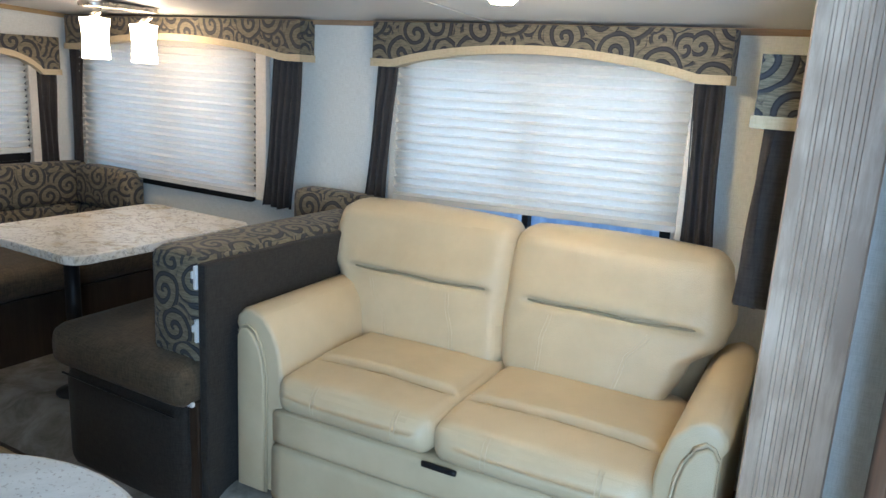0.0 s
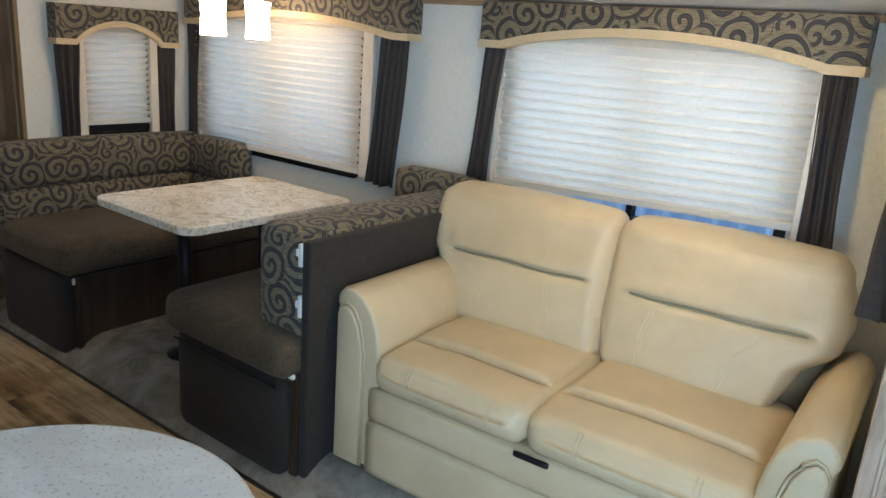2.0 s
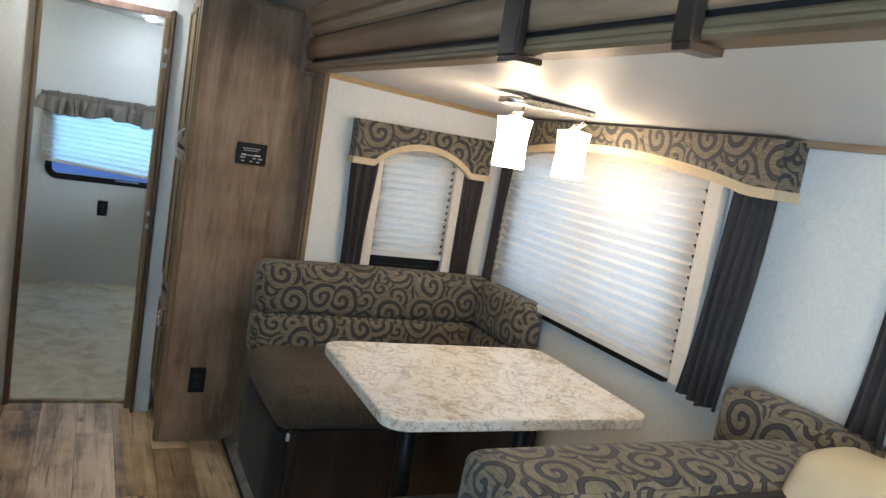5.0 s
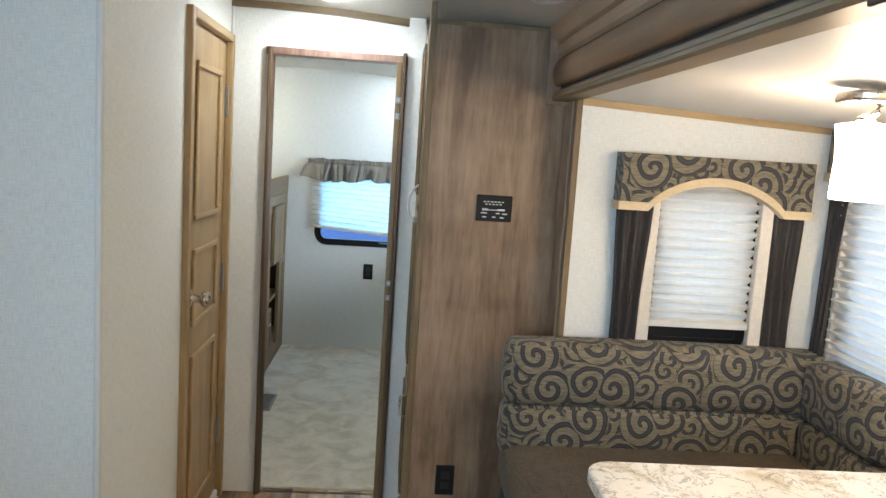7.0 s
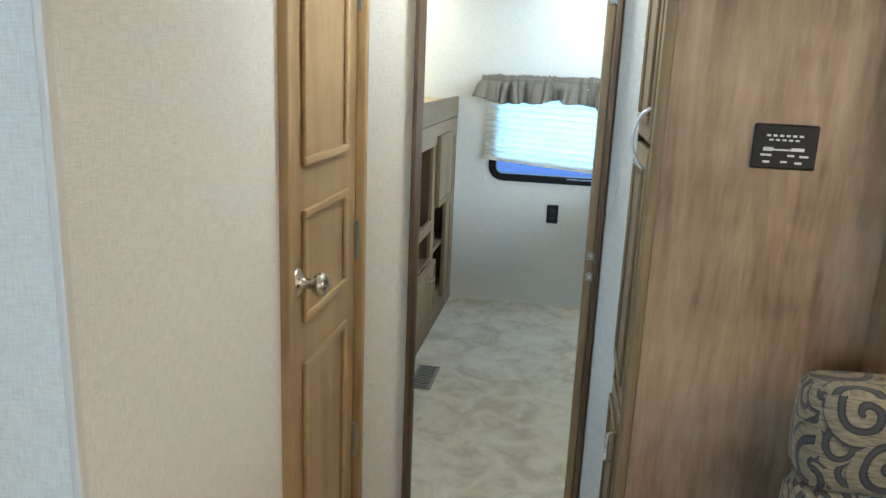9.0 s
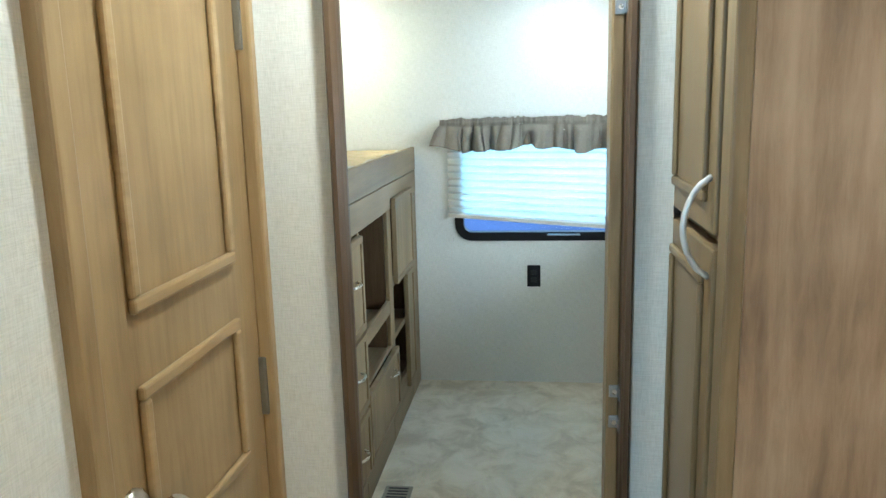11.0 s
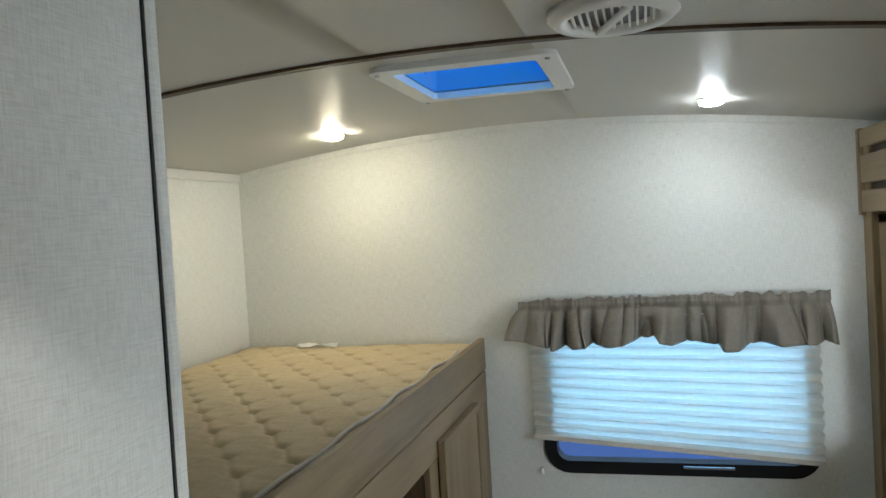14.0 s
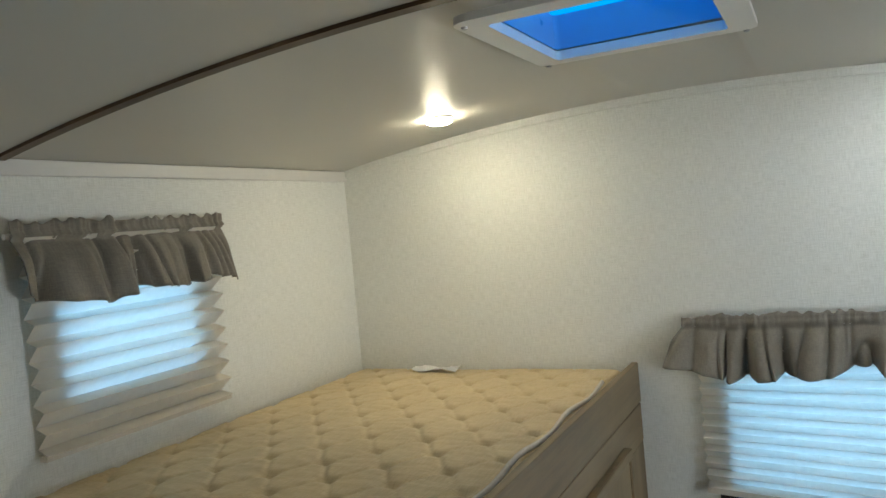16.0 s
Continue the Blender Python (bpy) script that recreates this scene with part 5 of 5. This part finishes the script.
# cubby sides and back take the dark casing brown to imitate shade inside
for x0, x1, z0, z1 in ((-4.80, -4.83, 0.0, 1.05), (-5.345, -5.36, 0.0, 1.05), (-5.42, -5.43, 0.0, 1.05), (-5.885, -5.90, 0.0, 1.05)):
    part("divider", box(x0, x1, 0.05, FY - 0.024, z0, z1), JAMB, bunk, "brown cubby side, darkened for the shade inside")
part("shelf", box(-5.345, -4.83, 0.05, FY - 0.024, 0.60, 0.62), CAB_H, bunk)
part("shelf", box(-5.345, -4.83, 0.05, FY - 0.024, 0.425, 0.445), CAB_H, bunk)
part("shelf", box(-5.885, -5.43, 0.05, FY - 0.024, 0.455, 0.475), CAB_H, bunk)
part("shelf", box(-5.885, -5.43, 0.05, FY - 0.024, 0.18, 0.20), CAB_H, bunk)
part("back_panel", box(REAR_X, -4.08, 0.03, 0.05, 0.0, 1.10), JAMB, bunk, "brown back panel, darkened for the shade inside")


def front(name, x0, x1, z0, z1, handle=None, y=FY - 0.004):
    d = part(name, box(x0, x1, y, y + 0.016, z0, z1, 0.003), CAB, bunk)
    bm = bmesh.new()
    panel_mould(bm, x0, x1, z0, z1, y + 0.014, 0.026, 0.008)
    part("front_frame", bm, CAB_H, d)
    if handle:
        hx, hz, wd = handle
        pts = [(hx - wd / 2 + wd * k / 10, y + 0.016 + 0.026 * math.sin(math.pi * k / 10) ** 0.5, hz) for k in range(11)]
        part("handle", tube(pts, 0.005, 8), NICKEL, d, "brushed nickel bar handle", True)
    return d


front("drawer", -4.80, -4.50, 0.70, 1.045, (-4.65, 0.895, 0.10))
front("drawer", -4.80, -4.50, 0.41, 0.685, (-4.65, 0.565, 0.10))
front("drawer", -4.80, -4.50, 0.13, 0.395, (-4.65, 0.27, 0.10))
front("door", -5.41, -4.81, 0.15, 0.435, (-5.26, 0.355, 0.10))
front("door", -5.88, -5.42, 0.715, 1.10, None, FY)
front("door", -5.88, -5.69, 0.13, 0.70)

mat_ob = thing("bunk_mattress", (-5.1, 0.0, 1.13), "tan quilted mattress on the wooden bunk base", "mattress")


def quilted(p):
    """Wavy quilting lines in counter-phase: they pinch the ticking down where they touch."""
    q = p.copy()
    if p.z > 1.20:
        w = 0.5 + 0.5 * noise.noise(Vector((p.x * 5, p.y * 5, 3)))
        u, v = (p.x + 5.42) / 0.09 - 0.5, (p.y + 0.26) / 0.146
        near = 9.0
        for i in (math.floor(u) - 1, math.floor(u), math.floor(u) + 1, math.floor(u) + 2):
            near = min(near, abs(u - i - 0.46 * math.cos(2 * math.pi * v + math.pi * i)))
        row = math.floor(u)
        f = (v - 0.5 * (row % 2)) % 1.0
        dv = min(f, 1 - f) * 0.146
        du = (u - row - 0.5) * 0.09
        q.z -= 0.0035 * math.exp(-(near / 0.11) ** 2) * (0.5 + w)
        q.z -= 0.012 * math.exp(-(du / 0.012) ** 2 - (dv / 0.020) ** 2) * (0.5 + 0.8 * w)
        q.z += 0.005 * noise.noise(Vector((p.x * 6, p.y * 6, 0))) + 0.0015 * noise.noise(Vector((p.x * 40, p.y * 14, 4)))
    return q


part("ticking", soft(REAR_X + 0.01, -4.09, SIDE_Y + 0.01, FY - 0.03, 1.13, 1.272, 0.035, 0.004, (400, 200, 6), quilted), QUILT, mat_ob, "tan quilted ticking", True)
pip = [(-4.09 - 2.0 * k / 40, FY - 0.044 + 0.004 * math.sin(k), 1.274 + 0.004 * math.sin(k * 0.9)) for k in range(37)]
part("piping", tube(pip, 0.006, 6), PLEATED_BAND, mat_ob, "white taped edge", True)
pap = bmesh.new()
g = [[pap.verts.new((-6.06 + 0.05 * i / 3, -0.235 + 0.16 * j / 6, 1.283 + 0.006 * math.sin(j * 1.3 + i))) for j in range(7)] for i in range(4)]
for i in range(3):
    for j in range(6):
        pap.faces.new((g[i][j], g[i + 1][j], g[i + 1][j + 1], g[i][j + 1]))
papo = tagged(link("paper_tag", pap, WHITE_PL), "small white paper tag lying on the mattress", "paper tag")
sm = papo.modifiers.new("thickness", "SOLIDIFY")
sm.thickness = 0.001

# ---- bunks across the room, in their own recess ----
wall("wall_recess_back", "y", 2.52, 2.57, -6.17, -4.20, -0.02, 2.1, [(-4.92, -4.32, 1.06, 1.50)])
wall("wall_recess_end", "x", -4.25, -4.20, 1.87, 2.57, -0.02, 2.1)
tagged(link("ceiling_recess", box(-6.17, -4.20, 1.905, 2.57, 1.952, 2.02), CEIL), "ceiling of the bunk recess", "ceiling", kind="structure")
tagged(link("floor_recess", box(-6.15, -4.22, 1.9, 2.56, -0.08, 0.004), BUNK_CARPET), "mottled cream carpet of the bunk recess", "floor", kind="structure")
rb = thing("bunk_bed", (-5.1, 2.1, 0), "pair of built-in wooden bunks with a slatted guard rail", "bunk bed")
BY = 1.79
part("end_post", box(REAR_X, -6.03, BY - 0.02, BY + 0.02, 0.0, 1.945, 0.004), CAB, rb)
part("inner_stile", box(-6.03, -5.95, BY + 0.0, BY + 0.02, 0.0, 1.67, 0.003), CAB, rb)
for z0, z1 in ((1.675, 1.745), (1.768, 1.858), (1.882, 1.94)):
    part("guard_slat", box(-6.09, -4.25, BY - 0.03, BY - 0.01, z0, z1, 0.004), CAB_H, rb)
part("guard_end", box(-6.118, -6.085, BY - 0.034, BY, 1.665, 1.945, 0.004), CAB, rb)
part("guard_back", box(-6.085, -4.25, BY - 0.008, BY - 0.002, 1.67, 1.94), BENCHWOOD, rb)
part("upper_deck", box(-6.12, -4.25, BY, 2.52, 1.64, 1.67), CAB_H, rb)
part("lower_rail", box(-6.03, -4.25, BY - 0.012, BY + 0.01, 0.845, 0.955, 0.004), CAB_H, rb)
part("lower_deck", box(-6.12, -4.25, BY + 0.012, 2.52, 0.88, 0.90), CAB_H, rb)
part("foot_post", box(-4.30, -4.25, BY - 0.02, BY + 0.02, 0.0, 1.945, 0.004), CAB, rb)
lm = thing("bunk_mattress", (-5.1, 2.15, 0.90), "thin tan mattress on the open lower bunk", "mattress")
part("ticking", soft(-6.02, -4.31, BY + 0.02, 2.51, 0.90, 0.965, 0.02, 0.006, (20, 10, 4)), PLYTAN, lm, "", True)

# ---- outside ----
tagged(link("ground", box(-400, 400, -400, 400, -0.9, -0.8), EARTH), "asphalt lot round the trailer, tinted with the daylight's blue", "ground", kind="structure")
fence = bmesh.new()
fx = [-7.0 + 0.05 * k for k in range(281)]
rows_f = [[fence.verts.new((x, 6.0 + (0.0, 0.0, 0.03, 0.03)[k % 4], z)) for z in (-0.8, 1.1)] for k, x in enumerate(fx)]
for a, b in zip(rows_f, rows_f[1:]):
    fence.faces.new((a[0], b[0], b[1], a[1]))
fob = tagged(link("ribbed_fence", fence, SIDING), "pale blue ribbed metal fence beyond the sofa window", "fence")
fso = fob.modifiers.new("thickness", "SOLIDIFY")
fso.thickness = 0.02
# ---- floor planks, last ----
rnd = random.Random(12)
PW, PL = 0.152, 0.92
plank_mesh = {}


def plank_piece(length, tone):
    key = (round(length, 2), tone)
    if key not in plank_mesh:
        bm = box(0.0006, length - 0.0006, 0.0006, PW - 0.0006, -0.006, 0.0, 0.0012, 1)
        ob = link("plank", bm, PLANKS[tone], floor)
        plank_mesh[key] = ob.data
        return ob
    ob = new("plank", plank_mesh[key])
    ob.parent = floor
    return ob


PLANKS = [
    PLANK,
    wood("vinyl_plank_pale", (0.15, 0.090, 0.042), (0.63, 0.435, 0.24), (0.84, 0.65, 0.42), False, 0.36, 0.6, blotch=0.6, rustic=True),
    wood("vinyl_plank_dark", (0.070, 0.039, 0.017), (0.35, 0.222, 0.110), (0.62, 0.435, 0.252), False, 0.36, 0.6, blotch=0.6, rustic=True),
]
for r in range(15):
    y = 1.644 - (r + 1) * PW
    x = -3.735 - rnd.uniform(0.1, PL - 0.1)
    while x < 2.2:
        a, b = max(x, -3.735), min(x + PL, 2.25)
        if b - a > 0.05:
            ob = plank_piece(b - a, rnd.choice((0, 0, 1, 1, 2)))
            ob.location = (a, y, 0)
        x += PL
